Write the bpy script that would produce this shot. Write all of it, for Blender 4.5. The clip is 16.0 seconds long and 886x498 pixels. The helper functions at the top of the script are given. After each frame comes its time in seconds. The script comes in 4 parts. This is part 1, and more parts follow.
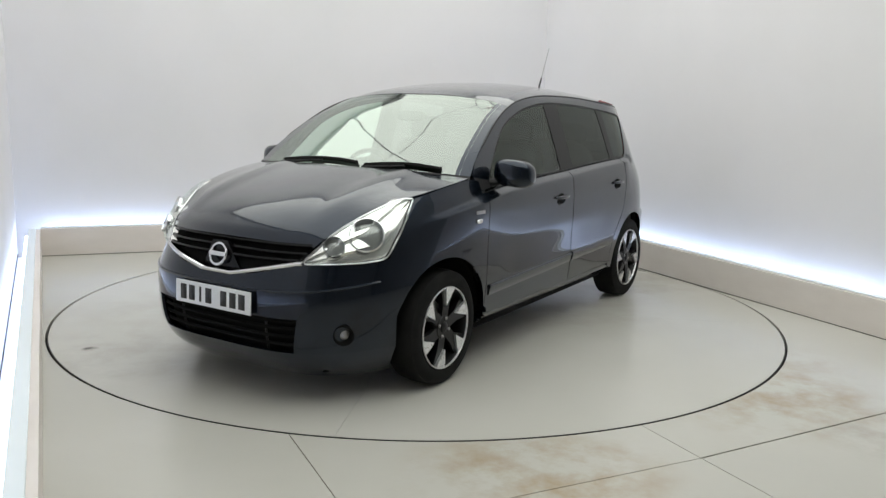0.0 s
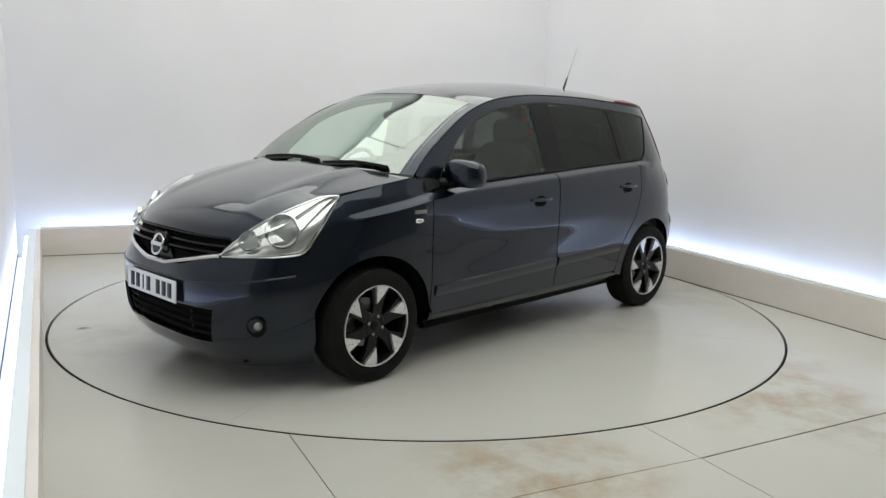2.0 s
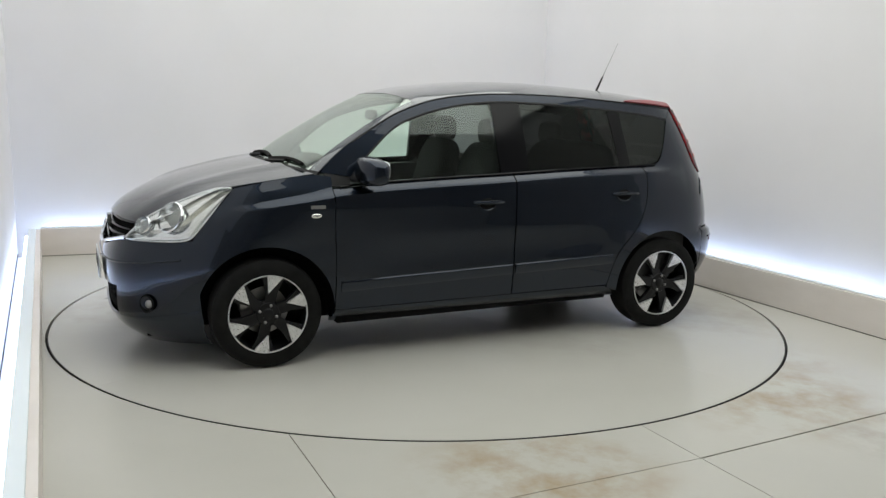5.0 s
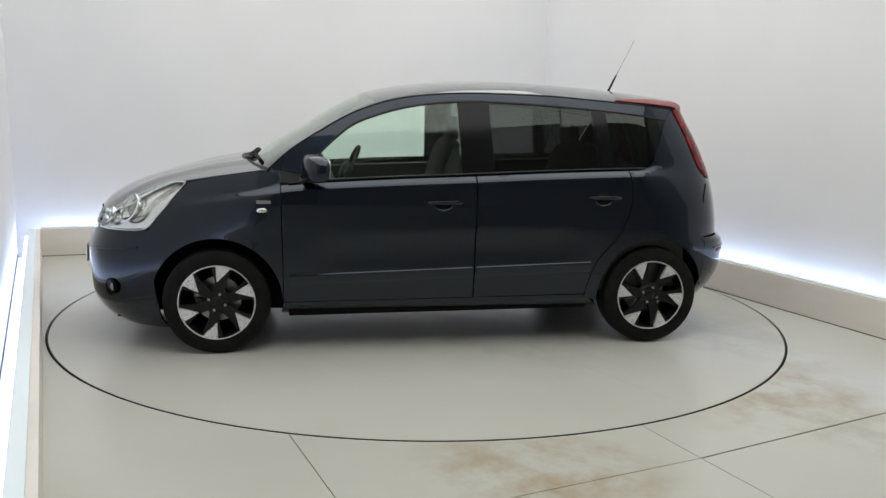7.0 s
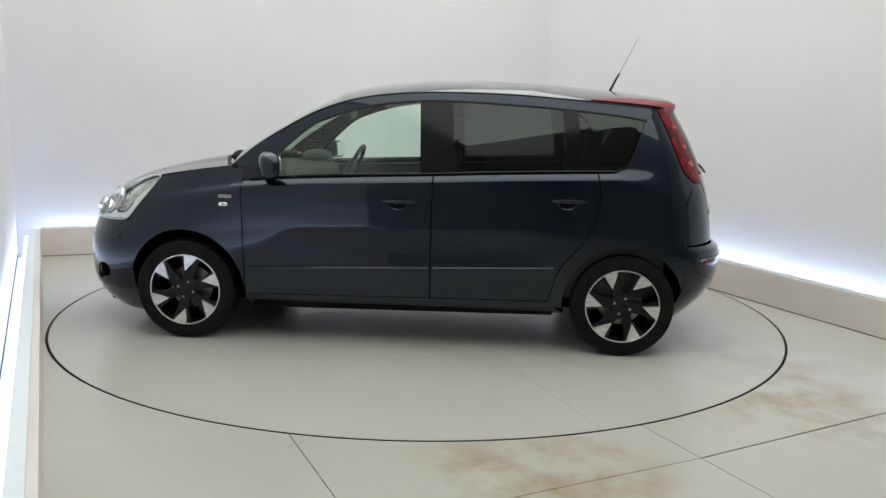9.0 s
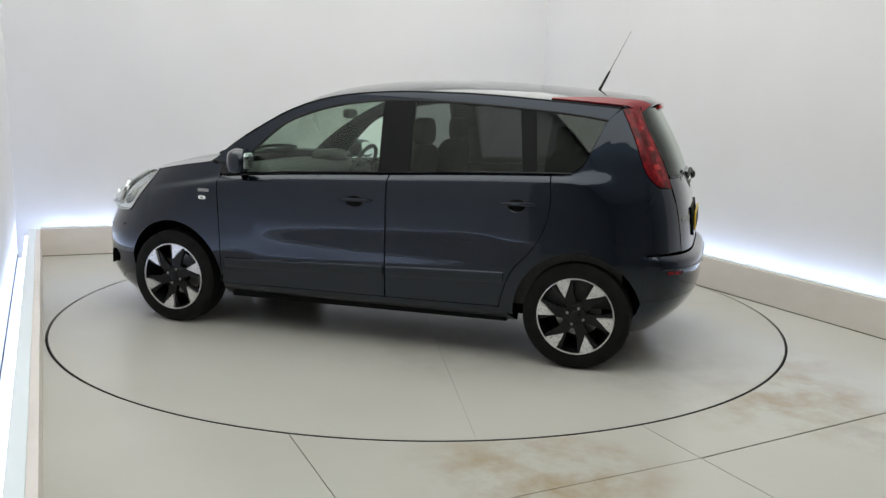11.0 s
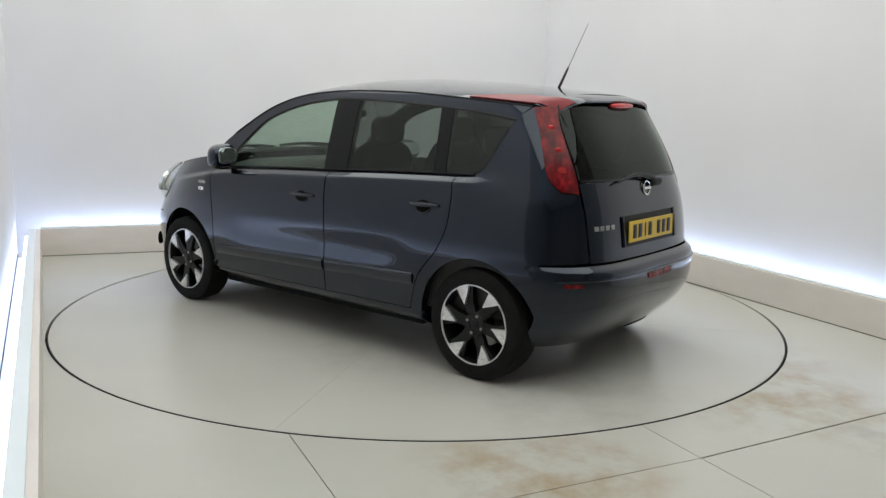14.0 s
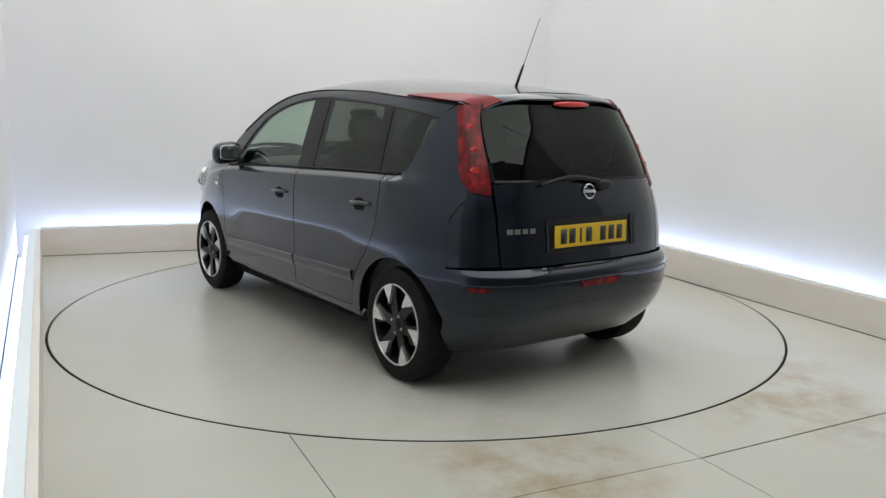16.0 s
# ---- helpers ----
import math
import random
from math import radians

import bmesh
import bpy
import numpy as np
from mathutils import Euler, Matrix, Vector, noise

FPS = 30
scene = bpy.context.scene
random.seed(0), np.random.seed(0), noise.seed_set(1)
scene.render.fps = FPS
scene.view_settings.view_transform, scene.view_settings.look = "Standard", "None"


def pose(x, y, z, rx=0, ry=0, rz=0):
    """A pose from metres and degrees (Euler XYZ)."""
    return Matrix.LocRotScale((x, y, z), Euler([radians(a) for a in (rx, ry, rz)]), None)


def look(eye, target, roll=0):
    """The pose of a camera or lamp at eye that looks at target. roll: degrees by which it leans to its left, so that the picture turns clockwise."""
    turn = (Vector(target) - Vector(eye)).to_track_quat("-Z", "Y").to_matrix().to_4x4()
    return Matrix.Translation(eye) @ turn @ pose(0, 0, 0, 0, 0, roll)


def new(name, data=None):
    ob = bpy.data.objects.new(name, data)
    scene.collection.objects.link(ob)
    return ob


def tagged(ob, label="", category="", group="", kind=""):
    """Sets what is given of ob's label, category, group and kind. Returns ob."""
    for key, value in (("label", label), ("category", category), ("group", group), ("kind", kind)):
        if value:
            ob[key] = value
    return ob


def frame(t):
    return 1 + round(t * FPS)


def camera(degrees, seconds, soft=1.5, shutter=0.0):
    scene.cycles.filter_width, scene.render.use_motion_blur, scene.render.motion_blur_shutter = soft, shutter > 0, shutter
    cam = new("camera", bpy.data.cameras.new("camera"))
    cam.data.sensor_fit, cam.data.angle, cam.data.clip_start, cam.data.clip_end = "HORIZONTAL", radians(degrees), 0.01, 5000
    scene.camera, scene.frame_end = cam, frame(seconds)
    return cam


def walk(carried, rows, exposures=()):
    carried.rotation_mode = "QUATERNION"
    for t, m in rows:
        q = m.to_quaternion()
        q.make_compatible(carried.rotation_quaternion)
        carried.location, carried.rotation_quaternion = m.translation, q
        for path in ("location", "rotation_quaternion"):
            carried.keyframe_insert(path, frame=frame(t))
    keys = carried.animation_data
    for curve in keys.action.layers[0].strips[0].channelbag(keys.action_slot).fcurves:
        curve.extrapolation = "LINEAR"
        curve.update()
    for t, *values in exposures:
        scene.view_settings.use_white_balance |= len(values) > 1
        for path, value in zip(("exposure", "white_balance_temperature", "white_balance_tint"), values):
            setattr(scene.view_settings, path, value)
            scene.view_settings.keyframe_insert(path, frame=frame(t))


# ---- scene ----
# ---------------- camera: fixed, in the corner of the booth ----------------
cam = camera(56.14, 16.0, soft=1.4)
EYE = Vector((0.0, -5.852, 1.441))
AIM = EYE + Vector((0.0249, 0.9847, -0.1722))
walk(cam, [(0.0, look(EYE, AIM, 1.33)), (16.0, look(EYE, AIM, 1.33))],
     [(0.0, 0.0, 6500, 10), (16.0, 0.0, 6500, 10)])

# ---------------- world: closed room, nearly no outside light ----------------
world = bpy.data.worlds.new("world")
scene.world = world
world.use_nodes = True
world.node_tree.nodes["Background"].inputs[0].default_value = (0.6, 0.65, 0.7, 1)
world.node_tree.nodes["Background"].inputs[1].default_value = 0.05

PANEL_LIGHT = 2.18
COVE_LIGHT = 12.5


# ---------------- materials ----------------
def principled(name, base, rough=0.5, metal=0.0, **more):
    m = bpy.data.materials.new(name)
    m.use_nodes = True
    b = m.node_tree.nodes["Principled BSDF"]
    b.inputs["Base Color"].default_value = (*base, 1)
    b.inputs["Roughness"].default_value = rough
    b.inputs["Metallic"].default_value = metal
    for key, value in more.items():
        b.inputs[key.replace("_", " ")].default_value = value
    return m


def link(m, a, i, b, j):
    m.node_tree.links.new(a.outputs[i], b.inputs[j])


def mottle(m, colors, scale, detail=6.0, stretch=(1, 1, 1), bump=0.0, bump_scale=120.0, rough=None):
    """Blends colours by noise over the surface, with fine relief and an uneven sheen."""
    n = m.node_tree.nodes
    b = n["Principled BSDF"]
    co = n.new("ShaderNodeTexCoord")
    mp = n.new("ShaderNodeMapping")
    mp.inputs["Scale"].default_value = stretch
    link(m, co, "Object", mp, "Vector")
    no = n.new("ShaderNodeTexNoise")
    no.inputs["Scale"].default_value = scale
    no.inputs["Detail"].default_value = detail
    link(m, mp, "Vector", no, "Vector")
    ramp = n.new("ShaderNodeValToRGB")
    el = ramp.color_ramp.elements
    while len(el) < len(colors):
        el.new(0.5)
    for k, c in enumerate(colors):
        el[k].position = 0.3 + 0.42 * k / (len(colors) - 1)
        el[k].color = (*c, 1)
    link(m, no, "Fac", ramp, "Fac")
    link(m, ramp, "Color", b, "Base Color")
    if rough:
        mr = n.new("ShaderNodeMapRange")
        mr.inputs["To Min"].default_value, mr.inputs["To Max"].default_value = rough
        n2 = n.new("ShaderNodeTexNoise")
        n2.inputs["Scale"].default_value = scale * 3.1
        n2.inputs["Detail"].default_value = 4
        link(m, mp, "Vector", n2, "Vector")
        link(m, n2, "Fac", mr, "Value")
        link(m, mr, "Result", b, "Roughness")
    if bump:
        n3 = n.new("ShaderNodeTexNoise")
        n3.inputs["Scale"].default_value = bump_scale
        n3.inputs["Detail"].default_value = 3
        link(m, co, "Object", n3, "Vector")
        bp = n.new("ShaderNodeBump")
        bp.inputs["Strength"].default_value = bump
        bp.inputs["Distance"].default_value = 0.002
        link(m, n3, "Fac", bp, "Height")
        link(m, bp, "Normal", b, "Normal")
    return m


def glow(name, color, strength):
    m = bpy.data.materials.new(name)
    m.use_nodes = True
    n = m.node_tree.nodes
    n.clear()
    e = n.new("ShaderNodeEmission")
    e.inputs[0].default_value = (*color, 1)
    e.inputs[1].default_value = strength
    o = n.new("ShaderNodeOutputMaterial")
    m.node_tree.links.new(e.outputs[0], o.inputs[0])
    return m


WALL = mottle(principled("wall_paint", (0.78, 0.77, 0.77), 0.6), [(0.73, 0.72, 0.735), (0.79, 0.775, 0.795)], 0.7, bump=0.06, bump_scale=260, rough=(0.5, 0.7))
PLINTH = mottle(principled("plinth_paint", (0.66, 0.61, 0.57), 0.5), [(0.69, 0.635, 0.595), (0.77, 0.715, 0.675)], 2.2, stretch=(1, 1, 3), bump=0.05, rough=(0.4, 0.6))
# the LED light shining through the cap is put into this pale cyan colour
CAP_LED_TINT = principled("led_tinted_cap", (0.8, 0.86, 0.87), 0.2)
CEILING = principled("ceiling_paint", (0.7, 0.7, 0.7), 0.8)
JOINT = principled("grey_joint", (0.12, 0.11, 0.1), 0.8)
DARK = principled("dark_gap", (0.02, 0.02, 0.02), 0.8)
UNSEEN_WALL = mottle(principled("grey_wall", (0.12, 0.12, 0.125), 0.7), [(0.3, 0.3, 0.305), (0.38, 0.38, 0.385)], 1.1)
PANEL = glow("light_panel", (0.975, 1.0, 0.945), PANEL_LIGHT)
COVE = glow("cove_led", (0.52, 0.68, 1.0), COVE_LIGHT)
BAR = principled("ceiling_bar", (0.75, 0.75, 0.75), 0.5)


def floor_material(name, stains):
    """Warm grey resin floor with broad patches, tyre dust and brown stains."""
    m = principled(name, (0.5, 0.49, 0.45), 0.35)
    mottle(m, [(0.475, 0.465, 0.42), (0.51, 0.5, 0.455), (0.54, 0.53, 0.49)], 0.55, detail=7, bump=0.08, bump_scale=90, rough=(0.2, 0.25))
    n = m.node_tree.nodes
    b = n["Principled BSDF"]
    base = next(x for x in n if x.type == "VALTORGB")
    co = next(x for x in n if x.type == "TEX_COORD")
    last = base
    for (x, y, r), color, amount in stains:
        mp = n.new("ShaderNodeMapping")
        mp.inputs["Location"].default_value = (-x, -y, 0)
        link(m, co, "Object", mp, "Vector")
        ln = n.new("ShaderNodeVectorMath")
        ln.operation = "LENGTH"
        link(m, mp, "Vector", ln, 0)
        no = n.new("ShaderNodeTexNoise")
        no.inputs["Scale"].default_value = 3.2
        no.inputs["Detail"].default_value = 8
        no.inputs["Roughness"].default_value = 0.62
        link(m, mp, "Vector", no, "Vector")
        fall = n.new("ShaderNodeMapRange")
        fall.interpolation_type = "SMOOTHSTEP"
        fall.inputs["From Min"].default_value, fall.inputs["From Max"].default_value = r, r * 0.25
        link(m, ln, "Value", fall, "Value")
        edge = n.new("ShaderNodeMapRange")
        edge.inputs["From Min"].default_value, edge.inputs["From Max"].default_value = 0.42, 0.68
        link(m, no, "Fac", edge, "Value")
        mul = n.new("ShaderNodeMath")
        mul.operation = "MULTIPLY"
        link(m, fall, "Result", mul, 0)
        link(m, edge, "Result", mul, 1)
        mul2 = n.new("ShaderNodeMath")
        mul2.operation = "MULTIPLY"
        mul2.inputs[1].default_value = amount
        link(m, mul, 0, mul2, 0)
        mix = n.new("ShaderNodeMix")
        mix.data_type = "RGBA"
        mix.inputs["B"].default_value = (*color, 1)
        link(m, mul2, 0, mix, "Factor")
        m.node_tree.links.new((last.outputs["Color"] if last is base else last.outputs["Result"]), mix.inputs["A"])
        last = mix
    if last is not base:
        m.node_tree.links.new(last.outputs["Result"], b.inputs["Base Color"])
    return m


BROWN = (0.37, 0.29, 0.19)
FLOOR = floor_material("resin_floor", [((0.5, -2.75, 0.7), BROWN, 1.0), ((1.75, -1.75, 0.85), BROWN, 0.9), ((2.1, -1.2, 0.5), BROWN, 0.4),
                                       ((2.2, -2.35, 0.5), (0.25, 0.2, 0.14), 0.5), ((-2.3, -0.5, 0.4), (0.33, 0.3, 0.25), 0.3)])
DISC = floor_material("turntable_resin", [((-0.6, 0.9, 1.0), (0.36, 0.34, 0.3), 0.35), ((1.2, -1.4, 0.8), (0.38, 0.36, 0.31), 0.3), ((0.2, -2.1, 0.5), BROWN, 0.3),
                                          ((2.05, -0.91, 0.06), (0.03, 0.03, 0.03), 1.6), ((1.9, -0.6, 0.9), (0.34, 0.32, 0.28), 0.4), ((-1.8, 0.9, 0.9), (0.34, 0.32, 0.28), 0.4)])


# ---------------- helpers ----------------
def mesh_of(name, bm, material=None, smooth=False):
    me = bpy.data.meshes.new(name)
    bm.normal_update()
    bm.to_mesh(me)
    bm.free()
    for mat in (material if isinstance(material, (list, tuple)) else [material]):
        if mat:
            me.materials.append(mat)
    if smooth:
        for p in me.polygons:
            p.use_smooth = True
    return me


def part(name, bm, material, parent, label="", smooth=True):
    ob = new(name, mesh_of(name, bm, material, smooth))
    ob.parent = parent
    if label:
        ob["label"] = label
    return ob


def prism(bm, pts, z0, z1):
    """An upright prism over the outline pts (x, y)."""
    if sum(p[0] * q[1] - q[0] * p[1] for p, q in zip(pts, pts[1:] + pts[:1])) < 0:
        pts = pts[::-1]
    lo = [bm.verts.new((x, y, z0)) for x, y in pts]
    hi = [bm.verts.new((x, y, z1)) for x, y in pts]
    n = len(pts)
    bm.faces.new(hi)
    bm.faces.new(lo[::-1])
    for i in range(n):
        bm.faces.new((lo[i], lo[(i + 1) % n], hi[(i + 1) % n], hi[i]))
    return bm


def block(bm, x0, y0, z0, x1, y1, z1):
    return prism(bm, [(x0, y0), (x1, y0), (x1, y1), (x0, y1)], z0, z1)


def soften(bm, width, segments=2):
    bmesh.ops.bevel(bm, geom=[e for e in bm.edges], offset=width, segments=segments, affect="EDGES", profile=0.5)
    return bm


# ---------------- the booth ----------------
ROOM = Matrix.Rotation(radians(24.2), 4, "Z")   # the booth's own axes: a to its right side, b to its back
R = 2.447


def back(a, off=0.0):
    """The back plinth's face, which runs slightly askew."""
    return 2.872 - 0.078 * (a + 2.469) + off


A0, A1, B0, H = -2.473, 2.452, -8.0, 4.1
MOUTH = -3.3                 # where the white booth walls end and the unseen darker ones begin
DEEP, WT = 0.20, 0.12        # plinth face to wall; wall thickness


L, RR = A0 - DEEP, A1 + DEEP


def structure(name, bm, material, label, category, smooth=False):
    bm.transform(ROOM)
    ob = new(name, mesh_of(name, bm, material, smooth))
    return tagged(ob, label, category, kind="structure")


# floor sheets round the turntable, with open joints
def floor_piece(outline):
    bm = bmesh.new()
    prism(bm, outline, -0.04, 0.0)
    return bm


def arc(a_from, a_to, r, steps=48):
    return [(r * math.cos(radians(a_from + (a_to - a_from) * k / steps)), r * math.sin(radians(a_from + (a_to - a_from) * k / steps))) for k in range(steps + 1)]


RF = R + 0.012
J = 0.0023
SEAM_B = -2.85
bm = bmesh.new()
block(bm, A0 - 0.6, B0 - 0.3, -0.2, A1 + 0.6, back(A0, 0.6), -0.045)
bm.transform(ROOM)
floor_root = new("floor", mesh_of("floor", bm, DARK))
tagged(floor_root, "worn warm grey resin floor with brown stains", "floor", kind="structure")


def clip_ring(a0, a1, b0, b1, skew=0.0):
    """The sheet from a0..a1, b0..b1 without the turntable's circle, as columns; skew tilts its front edge."""
    bm = bmesh.new()
    xs = set(np.linspace(a0, a1, 13)) | {x for x in (RF * math.sin(radians(k)) for k in range(-90, 91, 2)) if a0 < x < a1}
    xs = sorted(float(x) for x in xs)
    half = lambda x: math.sqrt(max(RF * RF - x * x, 0))
    top = lambda x: min(b1, -half(x)) if b1 < 1 else b1
    bot = lambda x: max(b0, half(x)) if b0 > -1 else b0 + skew * (x - a0)
    for xa, xb in zip(xs, xs[1:]):
        if xb - xa > 1e-4:
            prism(bm, [(xa, bot(xa)), (xb, bot(xb)), (xb, top(xb)), (xa, top(xa))], -0.04, 0.0)
    return bm


SKEW = 0.05          # the wide front joint runs slightly askew
sheets = [(A0 - 0.005, -1.50 - J, SEAM_B + J, 0.0, 0.0), (-1.50 + J, 0.02 - J, SEAM_B + J, 0.0, 0.0), (0.02 + J, A1 + 0.005, SEAM_B + 0.005, 0.0, SKEW)]
for a0, a1, b0, b1, skew in sheets:
    bm = clip_ring(a0, a1, b0, b1, skew)
    bm.transform(ROOM)
    bmesh.ops.remove_doubles(bm, verts=bm.verts, dist=1e-5)
    part("floor_sheet", bm, FLOOR, floor_root, smooth=False)
bm = clip_ring(A0 - 0.005, A1 + 0.005, 0.0, 2.95)
bm.transform(ROOM)
part("floor_sheet", bm, FLOOR, floor_root, smooth=False)
for outline in ([(L, B0), (0.08 - J, B0), (0.02 - J, SEAM_B - J), (A0 - 0.005, SEAM_B - J), (A0 - 0.005, MOUTH), (L, MOUTH)],
                [(0.08 + J, B0), (RR, B0), (RR, MOUTH), (A1 + 0.005, MOUTH), (A1 + 0.005, SEAM_B - 0.005 + SKEW * (A1 - 0.015)), (0.02 + J, SEAM_B - 0.005)]):
    bm = floor_piece(outline)
    bm.transform(ROOM)
    part("floor_sheet", bm, FLOOR, floor_root, smooth=False)

# turntable disc: four quarters with fine joints
turntable = tagged(new("turntable"), "round grey resin turntable flush in the floor", "turntable")
for k in range(4):
    pts = [(x + 0.0006, y + 0.0006) for x, y in [(0.0, 0.0)] + arc(0, 90, R - 0.006, 60)]
    bm = prism(bmesh.new(), pts, -0.05, 0.0)
    bm.transform(Matrix.Rotation(radians(25.5 + 90 * k), 4, "Z"))
    part("disc_quarter", bm, DISC, turntable, smooth=False)

ring = bmesh.new()
for k in range(180):
    a, b = 2 * math.pi * k / 180, 2 * math.pi * (k + 1) / 180
    prism(ring, [((R - 0.0055) * math.cos(a), (R - 0.0055) * math.sin(a)), (R * math.cos(a), R * math.sin(a)), (R * math.cos(b), R * math.sin(b)), ((R - 0.0055) * math.cos(b), (R - 0.0055) * math.sin(b))], -0.05, -0.001)
bmesh.ops.remove_doubles(ring, verts=ring.verts, dist=1e-5)
part("edge_band", ring, DARK, turntable, "black steel edge band", smooth=False)

# plinths with capped tops, in front of the cove; the caps' colour holds its glow
def plinth(name, p0, p1, label, bead=0.006):
    """A plinth whose face runs from p0 to p1; the wall lies on its right hand."""
    d = (Vector(p1) - Vector(p0)).normalized()
    nrm = Vector((d.y, -d.x))
    q = lambda p, k: (p[0] + nrm.x * k, p[1] + nrm.y * k)
    bm = prism(bmesh.new(), [p0, p1, q(p1, 0.09), q(p0, 0.09)], 0.0, 0.248)
    ob = structure(name, bm, PLINTH, label, "plinth")
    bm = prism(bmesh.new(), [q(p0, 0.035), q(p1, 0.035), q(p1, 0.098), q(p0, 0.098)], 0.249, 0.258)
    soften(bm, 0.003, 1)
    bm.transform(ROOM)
    part("cap", bm, CAP_LED_TINT, ob, smooth=False)
    bm = prism(bmesh.new(), [q(p0, 0.105), q(p1, 0.105), q(p1, 0.13), q(p0, 0.125)], 0.15, 0.19)
    bm.transform(ROOM)
    part("led_strip", bm, COVE, ob, "glowing cool white light strip", smooth=False)
    if bead:
        bm = prism(bmesh.new(), [q(p0, -0.004), q(p1, -0.004), q(p1, -0.001), q(p0, -0.001)], 0.0, bead)
        bm.transform(ROOM)
        part("joint_bead", bm, JOINT, ob, "dark joint along the floor", smooth=False)
    return ob


plinth("plinth_back", (A1, back(A1)), (A0, back(A0)), "low beige painted plinth hiding a cove light")
plinth("plinth_side", (A1, MOUTH), (A1, back(A1)), "low beige painted plinth hiding a cove light")
plinth("plinth_side_b", (A0, back(A0)), (A0, MOUTH), "low plinth with a cap tinted pale as by its cove light", 0.0)


def wall(name, p0, p1, material, label):
    d = (Vector(p1) - Vector(p0)).normalized()
    nrm = Vector((d.y, -d.x))
    q = lambda p, k: (p[0] + nrm.x * k, p[1] + nrm.y * k)
    return structure(name, prism(bmesh.new(), [p0, p1, q(p1, WT), q(p0, WT)], -0.04, H), material, label, "wall")


wall("wall_back", (RR, back(RR, DEEP)), (L - WT, back(L - WT, DEEP)), WALL, "plain white painted wall lit from its foot")
wall("wall_right", (RR, MOUTH), (RR, back(RR, DEEP) + WT), WALL, "plain white painted wall lit from its foot")
wall("wall_left", (L, back(L, DEEP)), (L, MOUTH), WALL, "plain white painted wall")
# unseen walls, added so that the car's paint mirrors something darker than the booth
wall("wall_hall_right", (RR, B0), (RR, MOUTH), UNSEEN_WALL, "unseen grey wall added before the booth for darker reflections")
wall("wall_hall_left", (L, MOUTH), (L, B0), UNSEEN_WALL, "unseen grey wall added before the booth for darker reflections")
wall("wall_front", (L - WT, B0), (RR + WT, B0), UNSEEN_WALL, "unseen grey wall added behind the camera for darker reflections")
structure("ceiling", block(bmesh.new(), L - WT, B0 - WT, H, RR + WT, back(L, DEEP) + WT, H + 0.1), CEILING, "plain pale ceiling", "ceiling")

# pale floor of the light trough behind the plinths, with a dark joint at the foot of the side wall
for name, p in (("trough_left", (L, MOUTH, A0 - 0.085, back(A0, 0.0))), ("trough_right", (A1 + 0.085, MOUTH, RR, back(A1, 0.0)))):
    structure(name, block(bmesh.new(), p[0], p[1], -0.04, p[2], p[3], 0.0), WALL, "white floor of the cove trough", "trough")
structure("trough_back", prism(bmesh.new(), [(L, back(L, 0.085)), (RR, back(RR, 0.085)), (RR, back(RR, DEEP)), (L, back(L, DEEP))], -0.04, 0.0), WALL, "white floor of the cove trough", "trough")
structure("joint_left", block(bmesh.new(), L + 0.001, MOUTH, 0.0, L + 0.006, back(L, 0.1), 0.014), DARK, "dark joint at the foot of the wall", "joint")

# luminous ceiling panels, seen as bright fields in the car's glass and paint
for i in range(3):
    for j in range(5):
        a = -1.70 + 1.70 * i
        b = back(a + 0.85, DEEP) - 0.9 - 1.5 * j
        lamp = tagged(new("ceiling_light"), "square glowing ceiling panel in a dark frame", "ceiling light", "ceiling panels")
        lamp.matrix_world = ROOM @ pose(a, b, H)
        part("diffuser", block(bmesh.new(), -0.842, -0.742, -0.04, 0.842, 0.742, -0.012), PANEL, lamp, smooth=False)
        bm = bmesh.new()
        for x0, y0, x1, y1 in ((-0.849, -0.749, 0.849, -0.743), (-0.849, 0.743, 0.849, 0.749), (-0.849, -0.743, -0.843, 0.743), (0.843, -0.743, 0.849, 0.743)):
            block(bm, x0, y0, -0.044, x1, y1, 0.0)
        part("frame", bm, BAR, lamp, smooth=False)


# ---------------- car materials ----------------
def car_paint():
    """Dark blue metallic paint under clear lacquer, with fine flake."""
    m = principled("blue_paint", (0.016, 0.024, 0.042), 0.27, 0.85, Coat_Weight=1.0, Coat_Roughness=0.03, Coat_IOR=1.4)
    n = m.node_tree.nodes
    b = n["Principled BSDF"]
    co = n.new("ShaderNodeTexCoord")
    fl = n.new("ShaderNodeTexNoise")
    fl.inputs["Scale"].default_value = 900
    link(m, co, "Object", fl, "Vector")
    ramp = n.new("ShaderNodeValToRGB")
    ramp.color_ramp.elements[0].position, ramp.color_ramp.elements[0].color = 0.35, (0.0052, 0.0092, 0.0175, 1)
    ramp.color_ramp.elements[1].position, ramp.color_ramp.elements[1].color = 0.75, (0.0118, 0.0205, 0.038, 1)
    link(m, fl, "Fac", ramp, "Fac")
    link(m, ramp, "Color", b, "Base Color")
    wave = n.new("ShaderNodeTexNoise")
    wave.inputs["Scale"].default_value = 5
    wave.inputs["Detail"].default_value = 1
    link(m, co, "Object", wave, "Vector")
    bp = n.new("ShaderNodeBump")
    bp.inputs["Strength"].default_value, bp.inputs["Distance"].default_value = 0.03, 0.01
    link(m, wave, "Fac", bp, "Height")
    link(m, bp, "Normal", b, "Coat Normal")
    return m


